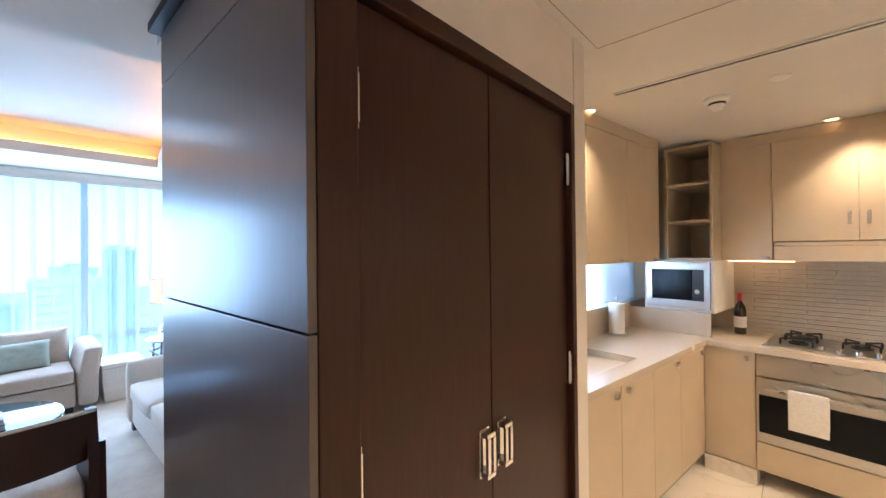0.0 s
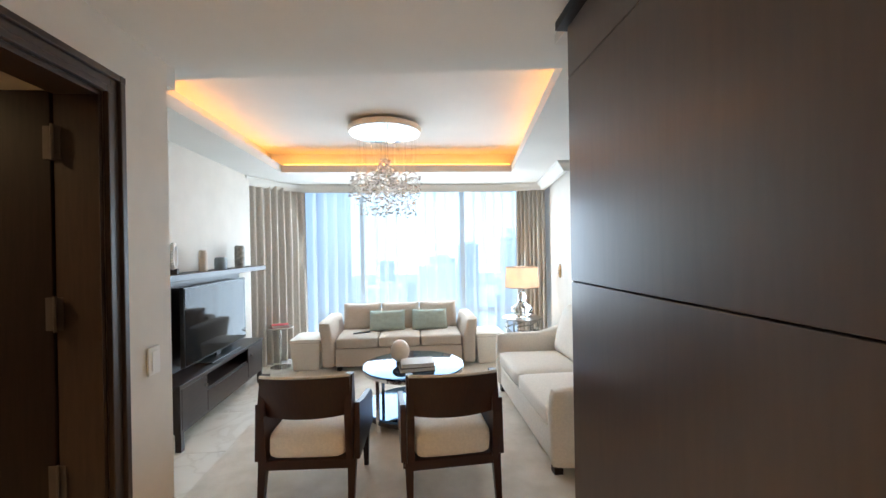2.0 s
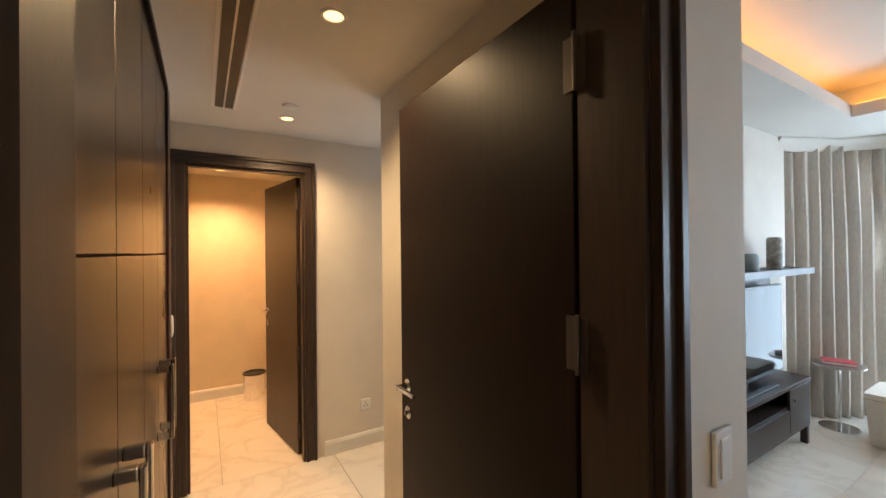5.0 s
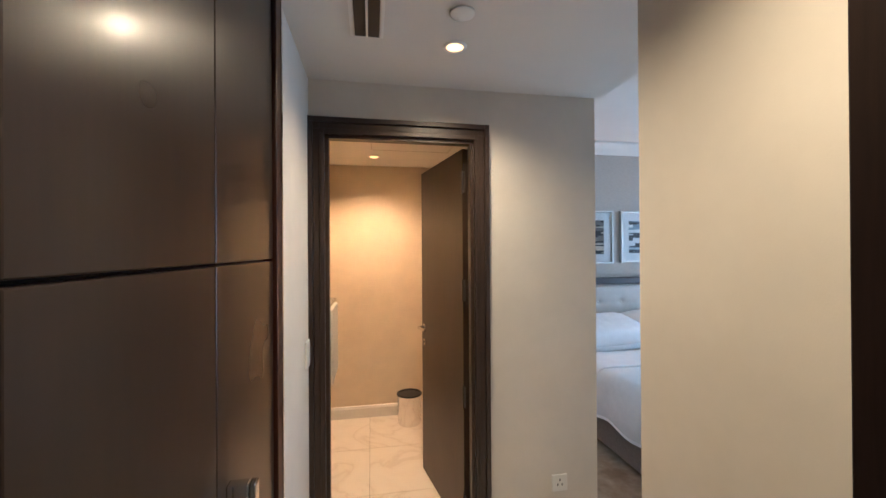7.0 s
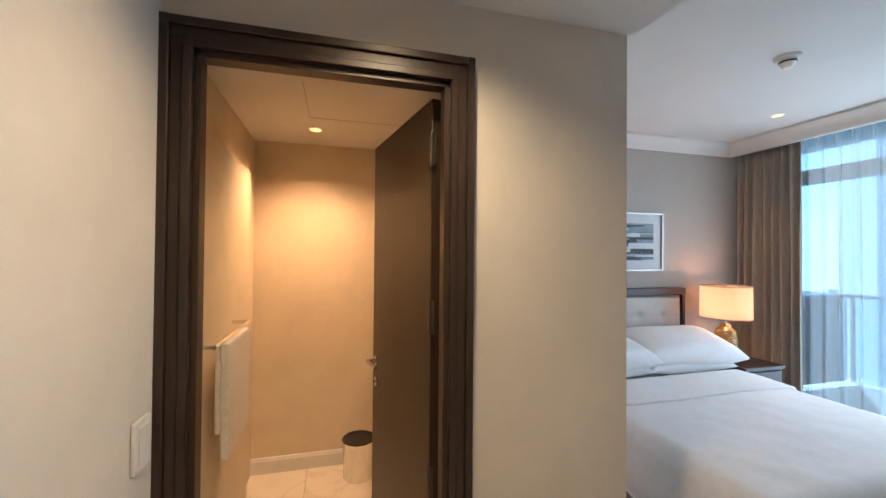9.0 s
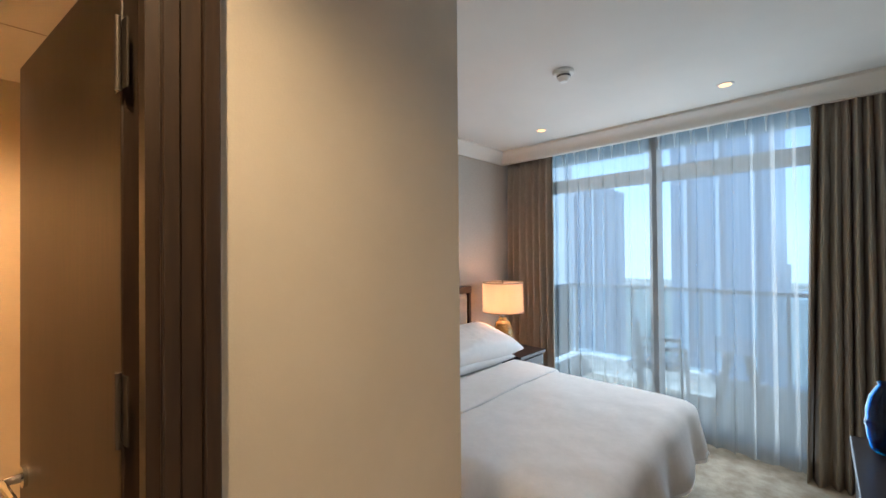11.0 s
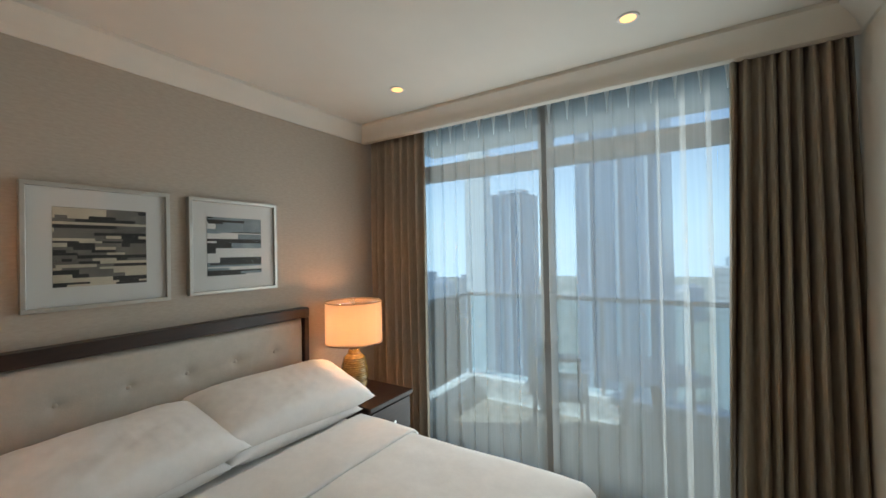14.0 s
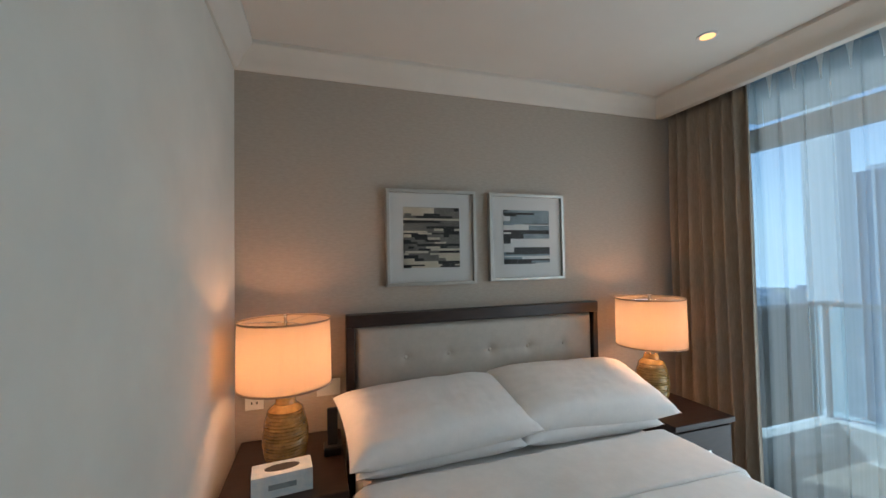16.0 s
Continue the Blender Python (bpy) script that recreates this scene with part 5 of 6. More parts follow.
book(-4.2, -0.40, 0.131, 0.2, 0.28, 0.05, -10, "ink_blue", "grey-blue book on the lower shelf")
book(-4.2, -0.40, 0.1815, 0.18, 0.26, 0.04, 5, "paper", "white book on the lower shelf")


def armchair():
    c = thing("armchair", (-3.24, -1.12, 0.012), "dark wooden armchair with a cream padded seat", "chair", "chairs by the coffee table")
    bm = bmesh.new()
    n = 14
    for lo, hi, dx in ((0.56, 0.80, 0.0),):
        rings = []
        for i in range(n + 1):
            a = -1 + 2 * i / n
            x, y = 0.30 - 0.07 * a * a, a * 0.255
            w = 0.02
            rings.append([bm.verts.new((x + w - 0.02, y, lo + 0.03 * a * a * 0)), bm.verts.new((x + w + 0.03, y, hi - 0.012 * a * a)), bm.verts.new((x + 0.03 - w, y, hi - 0.012 * a * a)), bm.verts.new((x - w - 0.02, y, lo))])
        for p, q in zip(rings, rings[1:]):
            for i in range(4):
                bm.faces.new((p[i], p[(i + 1) % 4], q[(i + 1) % 4], q[i]))
        bm.faces.new(rings[0])
        bm.faces.new(rings[-1][::-1])
    part("backrest", bm, "wood", c, "curved dark wooden back panel", True)
    bm = bmesh.new()
    tube = []
    for i in range(n + 1):
        a = -1 + 2 * i / n
        tube.append([bm.verts.new((0.33 - 0.07 * a * a + 0.012 * math.cos(k * math.pi / 4), a * 0.255, 0.802 - 0.012 * a * a + 0.012 * math.sin(k * math.pi / 4))) for k in range(8)])
    for p, q in zip(tube, tube[1:]):
        for k in range(8):
            bm.faces.new((p[k], p[(k + 1) % 8], q[(k + 1) % 8], q[k]))
    bm.faces.new(tube[0])
    bm.faces.new(tube[-1][::-1])
    part("piping", bm, "settee", c, "cream piping along the top", True)
    for s in (-1, 1):
        bm = bmesh.new()
        prism_pts = [(0.20, 0.30), (0.26, 0.30), (0.29, 0.565), (0.235, 0.79), (0.19, 0.79), (0.16, 0.565)]
        lo = [bm.verts.new((x, s * 0.225, z)) for x, z in prism_pts]
        hi = [bm.verts.new((x, s * 0.265, z)) for x, z in prism_pts]
        for i in range(6):
            bm.faces.new((lo[i], lo[(i + 1) % 6], hi[(i + 1) % 6], hi[i]))
        bm.faces.new(lo)
        bm.faces.new(hi)
        part("back_post", bm, "wood", c)
        bm = bmesh.new()
        pts = [(0.24, 0.30), (0.22, 0.62), (0.05, 0.58), (-0.20, 0.55), (-0.27, 0.50), (-0.27, 0.30)]
        lo = [bm.verts.new((x, s * 0.268, z)) for x, z in pts]
        hi = [bm.verts.new((x, s * 0.300, z)) for x, z in pts]
        for i in range(6):
            bm.faces.new((lo[i], lo[(i + 1) % 6], hi[(i + 1) % 6], hi[i]))
        bm.faces.new(lo)
        bm.faces.new(hi)
        part("arm", bm, "wood", c, "solid dark wooden arm panel")
        for x, lean in ((0.22, 0.06), (-0.23, -0.02)):
            bm = bmesh.new()
            box(bm, x - 0.026, x + 0.026, s * 0.255 - 0.024, s * 0.255 + 0.024, 0, 0.302)
            for v in bm.verts:
                if v.co.z < 0.1:
                    v.co.x = x + (v.co.x - x) * 0.6 + lean
                    v.co.y = s * 0.255 + (v.co.y - s * 0.255) * 0.6
            part("leg", bm, "wood", c)
    part("seat_rail", boxes((-0.27, 0.25, -0.262, 0.262, 0.25, 0.31), bevel=0.008), "wood", c)
    part("seat", soft_box(bmesh.new(), -0.29, 0.26, -0.222, 0.222, 0.311, 0.47, 0.05, 0.018), "settee", c, "cream upholstered seat", True)
    return c


ch = armchair()
ch.matrix_world = pose(-3.27, -1.13, 0.012, 0, 0, -3)
copy_thing(ch, pose(-3.20, -0.32, 0.012, 0, 0, 4))

st = thing("settee", (-4.02, 0.80, 0), "cream upholstered settee with curved arms", "settee")
part("base", soft_box(bmesh.new(), -0.74, 0.74, -0.42, 0.40, 0.07, 0.30, 0.03), "settee", st, smooth=True)
for k in range(2):
    x0 = -0.72 + k * 0.72
    part("seat_cushion", soft_box(bmesh.new(), x0 + 0.003, x0 + 0.717, -0.44, 0.28, 0.30, 0.44, 0.04, 0.014), "settee", st, smooth=True)
    bm = moved(pillow(0.74, 0.52, 0.22, seed=40 + k, pinch=0.03), pose(x0 + 0.36, 0.26, 0.66, 74, 0, 0))
    part("back_cushion", bm, "settee", st, smooth=True)
bm = soft_box(bmesh.new(), -0.76, 0.76, 0.28, 0.42, 0.07, 0.88, 0.05, 0.008)
for v in bm.verts:
    if v.co.z > 0.5:
        v.co.z -= 0.22 * abs(v.co.x / 0.76) ** 3 * (v.co.z - 0.5) / 0.38
        v.co.y += 0.10 * (v.co.z - 0.5) / 0.38
part("backrest", bm, "settee", st, smooth=True)
for s in (-1, 1):
    bm = soft_box(bmesh.new(), *sorted((s * 0.74, s * 0.85)), -0.44, 0.40, 0.07, 0.60, 0.045, 0.006)
    for v in bm.verts:
        if v.co.z > 0.4:
            v.co.z += 0.16 * max(0.0, (v.co.y + 0.05) / 0.45) ** 2
            v.co.x += s * 0.03 * (v.co.z - 0.4) / 0.2
    part("arm", bm, "settee", st, smooth=True)
for x in (-0.76, 0.76):
    for y in (-0.38, 0.34):
        part("foot", boxes((x - 0.03, x + 0.03, y - 0.03, y + 0.03, 0, 0.072)), "furniture", st, "dark wooden foot")

cons = thing("tv_console", (-4.66, -2.405, 0), "dark wooden low television console with open slot", "console")
part("top", boxes((-0.83, 0.83, -0.12, 0.12, 0.48, 0.51), bevel=0.003), "furniture", cons)
part("body", boxes((-0.82, 0.82, -0.115, -0.10, 0.14, 0.478), (-0.82, -0.80, -0.10, 0.115, 0.14, 0.478), (0.80, 0.82, -0.10, 0.115, 0.14, 0.478), (-0.80, 0.80, -0.10, 0.115, 0.14, 0.16), (-0.80, 0.80, -0.10, 0.10, 0.335, 0.35)), "furniture", cons)
for a, b in ((-0.80, -0.42), (0.42, 0.80)):
    d = part("door", boxes((a + 0.003, b - 0.003, 0.10, 0.117, 0.163, 0.475), bevel=0.002), "furniture", cons)
    kx = b - 0.05 if a < 0 else a + 0.05
    part("knob", rod(bmesh.new(), (kx, 0.117, 0.40), (kx, 0.14, 0.40), 0.012), "chrome", d, "chrome knob", True)
part("drawer", boxes((-0.417, 0.417, 0.10, 0.117, 0.163, 0.332), bevel=0.002), "furniture", cons)
for x in (-0.79, 0.79):
    for y in (-0.09, 0.09):
        part("leg", boxes((x - 0.022, x + 0.022, y - 0.022, y + 0.022, 0, 0.142)), "furniture", cons)
tv = thing("television", (-4.72, -2.42, 0.511), "large flat television on a stand", "television")
part("bezel", boxes((-0.60, 0.60, -0.02, 0.015, 0.05, 0.72), bevel=0.004), "black", tv)
part("screen", boxes((-0.588, 0.588, 0.0155, 0.019, 0.064, 0.708)), "screen", tv, "dark reflective screen")
part("stand", boxes((-0.30, 0.30, -0.08, 0.09, 0.0, 0.012), (-0.04, 0.04, -0.02, 0.0, 0.012, 0.05), bevel=0.003), "black", tv)
sh = thing("wall_shelf", (-4.60, -2.42, 1.30), "long dark floating shelf above the television", "shelf")
part("board", boxes((-1.10, 1.0, -0.108, 0.11, 0, 0.05), bevel=0.003), "furniture", sh)
pn = thing("tv_back_panel", (-4.6, -2.515, 0.52), "dark wooden panel behind the television", "panel")
part("panel", boxes((-0.80, 0.98, -0.012, 0.012, 0, 0.775)), "furniture", pn)
for x, r, h, mat, lab in ((-4.42, 0.035, 0.19, "egg", "pale cylindrical vase on the shelf"), (-4.75, 0.055, 0.12, "ink_blue", "dark blue round jar on the shelf"), (-5.18, 0.05, 0.24, "stone", "speckled stone vase on the shelf")):
    v = thing("vase", (x, -2.40, 1.35), lab, "vase", "shelf vases")
    part("body", lathe(bmesh.new(), [(r * 0.9, 0), (r, 0.01), (r * 1.02, h * 0.5), (r, h - 0.02), (r * 0.8, h), (r * 0.6, h), (r * 0.55, h - 0.03), (0, h - 0.03)], 28), mat, v, smooth=True)
rg = thing("ring_ornament", (-3.98, -2.40, 1.35), "white ring ornament on a small base", "ornament", turn=20)
bm = bmesh.new()
for i in range(32):
    a, b = 2 * math.pi * i / 32, 2 * math.pi * (i + 1) / 32
    rod(bm, (0.075 * math.cos(a), 0, 0.14 + 0.095 * math.sin(a)), (0.075 * math.cos(b), 0, 0.14 + 0.095 * math.sin(b)), 0.02, seg=8)
part("ring", bm, "paper", rg, smooth=True)
part("base", boxes((-0.04, 0.04, -0.03, 0.03, 0, 0.045), bevel=0.003), "furniture", rg)

stb = thing("side_table", (-6.0, -2.25, 0), "small chrome side table by the curtain", "side table")
part("top", lathe(bmesh.new(), [(0.16, 0.515), (0.165, 0.52), (0.165, 0.532), (0, 0.532)], 36), "steel", stb, smooth=True)
part("post", rod(bmesh.new(), (0.0, 0, 0.012), (0.0, 0, 0.516), 0.014), "chrome", stb, smooth=True)
part("foot", lathe(bmesh.new(), [(0.13, 0), (0.13, 0.008), (0.02, 0.014), (0, 0.014)], 32), "chrome", stb, smooth=True)
book(-6.0, -2.25, 0.533, 0.16, 0.2, 0.03, 20, "red", "small red book on the side table")

lt = thing("lamp_table", (-6.12, 1.02, 0), "pewter branch-work side table", "side table")
part("top", lathe(bmesh.new(), [(0.27, 0.515), (0.28, 0.52), (0.28, 0.535), (0, 0.535)], 40), "pewter", lt, smooth=True)
rnd = random.Random(5)
for k in range(36):
    a = rnd.uniform(0, 2 * math.pi)
    z = rnd.uniform(0.05, 0.48)
    b = a + rnd.choice((-1, 1)) * rnd.uniform(0.5, 1.0)
    part("branch", rod(bmesh.new(), (0.24 * math.cos(a), 0.24 * math.sin(a), z), (0.24 * math.cos(b), 0.24 * math.sin(b), max(0.02, min(0.52, z + rnd.uniform(-0.12, 0.12)))), 0.012, 0.009, 8), "pewter", lt, smooth=True)
for k in range(4):
    a = 0.8 + k * math.pi / 2
    part("leg", rod(bmesh.new(), (0.24 * math.cos(a), 0.24 * math.sin(a), 0), (0.24 * math.cos(a), 0.24 * math.sin(a), 0.52), 0.013), "pewter", lt, smooth=True)


def lamp_shade(parent, r, z0, h, taper=1.0):
    bm = bmesh.new()
    n = 48
    rows = []
    for rr, z in ((r * 1.0, z0), (r * taper, z0 + h), (r * taper - 0.003, z0 + h), (r - 0.003, z0)):
        rows.append([bm.verts.new((rr * math.cos(2 * math.pi * i / n), rr * math.sin(2 * math.pi * i / n), z)) for i in range(n)])
    for i in range(n):
        bm.faces.new((rows[0][i], rows[0][(i + 1) % n], rows[1][(i + 1) % n], rows[1][i]))
    s = part("shade", bm, "shade", parent, "glowing cream fabric drum shade", True)
    for z, rr in ((z0, r), (z0 + h - 0.008, r * taper)):
        part("trim", lathe(bmesh.new(), [(rr - 0.001, z), (rr + 0.0018, z), (rr + 0.0018, z + 0.008), (rr - 0.001, z + 0.008)], n, ring=True), "trim", s, smooth=True)
    bm = bmesh.new()
    for k in range(3):
        a = 2 * math.pi * k / 3
        rod(bm, (0, 0, z0 + h - 0.012), ((r * taper - 0.002) * math.cos(a), (r * taper - 0.002) * math.sin(a), z0 + h - 0.006), 0.002, seg=6)
    part("spider", bm, "chrome", s, smooth=True)
    part("finial", lathe(bmesh.new(), [(0.006, z0 + h - 0.02), (0.006, z0 + h + 0.006), (0.010, z0 + h + 0.012), (0, z0 + h + 0.02)], 14), "chrome", s, smooth=True)
    return s


ll = thing("table_lamp", (-6.12, 1.02, 0.536), "clear glass gourd table lamp with white shade", "table lamp")
part("base", lathe(bmesh.new(), [(0.07, 0), (0.09, 0.02), (0.155, 0.09), (0.15, 0.13), (0.07, 0.19), (0.045, 0.23), (0.06, 0.28), (0.055, 0.32), (0.03, 0.36), (0, 0.36)], 36), "clear", ll, "clear glass double-gourd body", True)
part("stem", rod(bmesh.new(), (0, 0, 0.36), (0, 0, 0.62), 0.008), "chrome", ll, smooth=True)
lamp_shade(ll, 0.235, 0.42, 0.29, 0.93)
bulb("living_lamp_bulb", (-6.12, 1.02, 1.10), 2.5, (1.0, 0.62, 0.34), 0.05)
pd = thing("wall_ornament", (-5.70, 1.42, 1.2), "small gilt oval wall ornament on the pier", "ornament")
part("oval", lathe(bmesh.new(), [(0.09, 0), (0.09, 0.015), (0.07, 0.02), (0, 0.018)], 28, sx=0.6), "gold", pd, smooth=True)
pd.matrix_world = pose(-5.70, 1.420, 1.2, 90, 0, -9.4)

cd = thing("chandelier", (-4.55, -0.76, 2.70), "crystal cluster chandelier under a round mirrored plate", "chandelier")
part("canopy", lathe(bmesh.new(), [(0.345, -0.006), (0.35, -0.01), (0.35, -0.055), (0.34, -0.058), (0.34, -0.006)], 56, ring=True), "settee", cd, smooth=True)
part("mirror_plate", lathe(bmesh.new(), [(0.339, -0.056), (0.339, -0.0595), (0, -0.0595)], 56), "mirror", cd, "mirrored round plate")
for k in range(5):
    a = 2 * math.pi * k / 5 + 0.4
    r = 0.22 if k else 0.03
    lp = part("lamp_holder", lathe(bmesh.new(), [(0.038, -0.06), (0.038, -0.063), (0.034, -0.066), (0, -0.066)], 20, (r * math.cos(a), r * math.sin(a), 0)), "chrome", cd, smooth=True)
    part("lens", lathe(bmesh.new(), [(0.031, -0.0665), (0.031, -0.074), (0.024, -0.080), (0, -0.082)], 18, (r * math.cos(a), r * math.sin(a), 0)), "lamp_lens", lp, "glowing lamp lens")
rnd = random.Random(9)
wires, drops = bmesh.new(), bmesh.new()
for k in range(760):
    pick = rnd.random()
    d = rnd.uniform(0.0, 0.34) if pick < 0.16 else rnd.uniform(0.30, 0.66) if pick < 0.76 else rnd.uniform(0.62, 1.0)
    z = -0.30 - 0.56 * d
    rmax = 0.045 + 0.16 * d if d < 0.30 else 0.35 if d < 0.66 else 0.33 - 0.12 * (d - 0.66)
    r, a = rmax * math.sqrt(rnd.random()), rnd.uniform(0, 2 * math.pi)
    x, y = r * math.cos(a), r * math.sin(a)
    m = pose(x, y, z, rnd.uniform(-30, 30), rnd.uniform(-30, 30), rnd.uniform(0, 360)) @ Matrix.Diagonal((rnd.uniform(0.012, 0.024), rnd.uniform(0.010, 0.016), rnd.uniform(0.005, 0.013), 1))
    bmesh.ops.create_icosphere(drops, subdivisions=1, radius=1.0, matrix=m)
    if k % 5 == 0:
        rod(wires, (x, y, -0.06), (x, y, z), 0.0006, seg=3)
part("crystals", drops, "crystal", cd, "smoky and clear crystal drops", kind="stuff")
part("wires", wires, "chrome", cd, "fine steel suspension wires", kind="stuff")
spot("chandelier_lamp", (-4.55, -0.76, 2.61), 5, WARM, 120)

# ---- bedroom ----
structure("carpet", boxes((-5.74, -2.80, -5.93, -2.98, -0.011, 0.006)), "carpet", "beige mottled bedroom carpet", "carpet")
BXL, BXR, BHEAD, BFOOT = -3.31, -4.90, -5.84, -4.00
bed = thing("bed", (0, 0, 0.006), "double bed with tufted headboard and white bedding", "bed")
part("base", boxes((BXR + 0.02, BXL - 0.02, BHEAD, BFOOT - 0.04, 0.04, 0.32), bevel=0.012), "bedbase", bed)
part("mattress", soft_box(bmesh.new(), BXR + 0.02, BXL - 0.02, BHEAD, BFOOT - 0.05, 0.32, 0.585, 0.06), "linen", bed, smooth=True)
hbz0, hbz1, hy = 0.30, 1.235, -5.925
part("headboard_frame", boxes((BXR, BXL, hy, hy + 0.075, hbz1 - 0.065, hbz1), (BXR, BXR + 0.035, hy, hy + 0.07, 0.0, hbz1 - 0.066), (BXL - 0.045, BXL, hy, hy + 0.07, 0.0, hbz1 - 0.066), bevel=0.004), "furniture", bed, "dark wooden headboard frame")
bm = bmesh.new()
NX, NZ = 110, 60
tuft = [(-3.63 - 0.255 * k, 0.985) for k in range(5)]
rows = []
for j in range(NZ + 1):
    z = hbz0 + (hbz1 - 0.068 - hbz0) * j / NZ
    row = []
    for i in range(NX + 1):
        x = BXR + 0.037 + (BXL - 0.047 - BXR - 0.037) * i / NX
        dip = sum(0.022 * math.exp(-math.hypot(x - a, (z - b)) / 0.028) + 0.006 * math.exp(-(abs(x - a) / 0.10) - (abs(z - b) / 0.02)) for a, b in tuft)
        ex, ez = min(x - BXR - 0.037, BXL - 0.047 - x), min(z - hbz0, hbz1 - 0.068 - z)
        row.append(bm.verts.new((x, hy + 0.035 + 0.03 * max(0, min(1, ex / 0.03)) ** 0.5 * max(0, min(1, ez / 0.03)) ** 0.5 - dip, z)))
    rows.append(row)
for j in range(NZ):
    for i in range(NX):
        bm.faces.new((rows[j][i], rows[j][i + 1], rows[j + 1][i + 1], rows[j + 1][i]))
hb = part("headboard_pad", bm, "leather", bed, "pale grey tufted leather pad", True)
for a, b in tuft:
    bm = lathe(bmesh.new(), [(0.013, 0), (0.012, 0.005), (0.007, 0.009), (0, 0.010)], 16)
    part("button", moved(bm, pose(a, hy + 0.040, b, -90)), "leather", hb, smooth=True)


def drape(x0, x1, y0, y1, top, drop_x, drop_y, hem, seed, n=90, foot=True):
    """A cover lying on a block and hanging over its sides and foot, with soft folds."""
    bm = bmesh.new()
    cx, cy, hw, hl = (x0 + x1) / 2, (y0 + y1) / 2, (x1 - x0) / 2, (y1 - y0) / 2
    r = 0.07
    off = Vector((seed * 3.1, seed * 1.7, 0))

    def fall(s):
        if s <= 0:
            return 0.0, 0.0
        if s < r * math.pi / 2:
            return r * math.sin(s / r), r * (1 - math.cos(s / r))
        return r, r + s - r * math.pi / 2
    rows = []
    for j in range(n + 1):
        b = -hl + (2 * hl + (drop_y if foot else 0)) * j / n
        row = []
        for i in range(n + 1):
            a = (-hw - drop_x) + 2 * (hw + drop_x) * i / n
            ox, dx = fall(abs(a) - hw + r)
            oy, dy = fall(b - hl + r) if foot else (0, 0)
            x = cx + math.copysign(min(abs(a), hw - r) + ox, a)
            y = cy + min(b, hl - r if foot else b) + oy
            down = math.hypot(dx, dy) if dx and dy else dx + dy
            p = Vector((x * 2.2, y * 2.2, 0)) + off
            z = top - min(down, top - hem) + 0.011 * noise.noise(p) + 0.006 * noise.noise(p * 3.1)
            wave = min(1, down / 0.25)
            fold = 0.022 * wave * math.sin(b * 16 + 2 * noise.noise(Vector((b * 3, 0, seed)))) if dx >= dy else 0.026 * wave * math.sin(a * 15 + 2 * noise.noise(Vector((a * 3, 3, seed))))
            if dx >= dy:
                x += math.copysign(fold + 0.05 * wave * (dx > 0), a) if dx else 0
            elif dy:
                y += fold + 0.05 * wave
            row.append(bm.verts.new((x, y, z)))
        rows.append(row)
    for j in range(n):
        for i in range(n):
            bm.faces.new((rows[j][i], rows[j][i + 1], rows[j + 1][i + 1], rows[j + 1][i]))
    return bm


dv = part("duvet", drape(BXR - 0.01, BXL + 0.01, -5.30, BFOOT + 0.0, 0.615, 0.42, 0.34, 0.30, 1), "linen", None, "white duvet draped over the bed", True)
tagged(dv, category="duvet")
m = dv.modifiers.new("thickness", "SOLIDIFY")
m.thickness, m.offset = 0.02, -1
fd = part("folded_sheet", drape(BXR - 0.015, BXL + 0.015, -5.34, -4.95, 0.634, 0.40, 0, 0.32, 1, 70, False), "linen", None, "white top sheet folded back over the duvet", True)
tagged(fd, category="bed sheet")
m = fd.modifiers.new("thickness", "SOLIDIFY")
m.thickness, m.offset = 0.018, -1
for k, (x, y, z, tilt, turn, w, d, h) in enumerate(((-3.70, -5.59, 0.672, 5, 2, 0.80, 0.46, 0.13), (-4.50, -5.59, 0.672, 5, -3, 0.80, 0.46, 0.13), (-3.71, -5.58, 0.78, 14, 5, 0.91, 0.53, 0.20), (-4.52, -5.59, 0.79, 15, -6, 0.91, 0.53, 0.205))):
    p = thing("pillow", (x, y, z), "plump white pillow on the bed", "pillow", "bed pillows", turn + 180)
    part("case", moved(pillow(w, d, h, 44, 60 + k, 0.13, 0.008), pose(0, 0, 0, tilt, 0, 0)), "linen", p, smooth=True)


def nightstand(x0, x1):
    n = thing("nightstand", ((x0 + x1) / 2, -5.62, 0.006), "dark wooden nightstand with a chrome-knobbed drawer", "nightstand", "nightstands")
    w = (x1 - x0) / 2
    part("top", boxes((-w, w, -0.30, 0.30, 0.60, 0.63), bevel=0.004), "furniture", n)
    part("body", boxes((-w + 0.01, w - 0.01, -0.29, 0.27, 0.12, 0.598)), "furniture", n)
    for z0, z1 in ((0.14, 0.36), (0.365, 0.585)):
        d = part("drawer", boxes((-w + 0.02, w - 0.02, 0.27, 0.288, z0, z1), bevel=0.003), "furniture", n)
        part("knob", moved(lathe(bmesh.new(), [(0.006, 0), (0.006, 0.012), (0.014, 0.016), (0.012, 0.026), (0, 0.027)], 18), pose(0, 0.288, (z0 + z1) / 2, -90)), "chrome", d, "chrome knob", True)
    for x in (-w + 0.03, w - 0.03):
        for y in (-0.26, 0.25):
            part("leg", boxes((x - 0.02, x + 0.02, y - 0.02, y + 0.02, 0, 0.122)), "furniture", n)


nightstand(-3.28, -2.80)
nightstand(-5.36, -4.93)


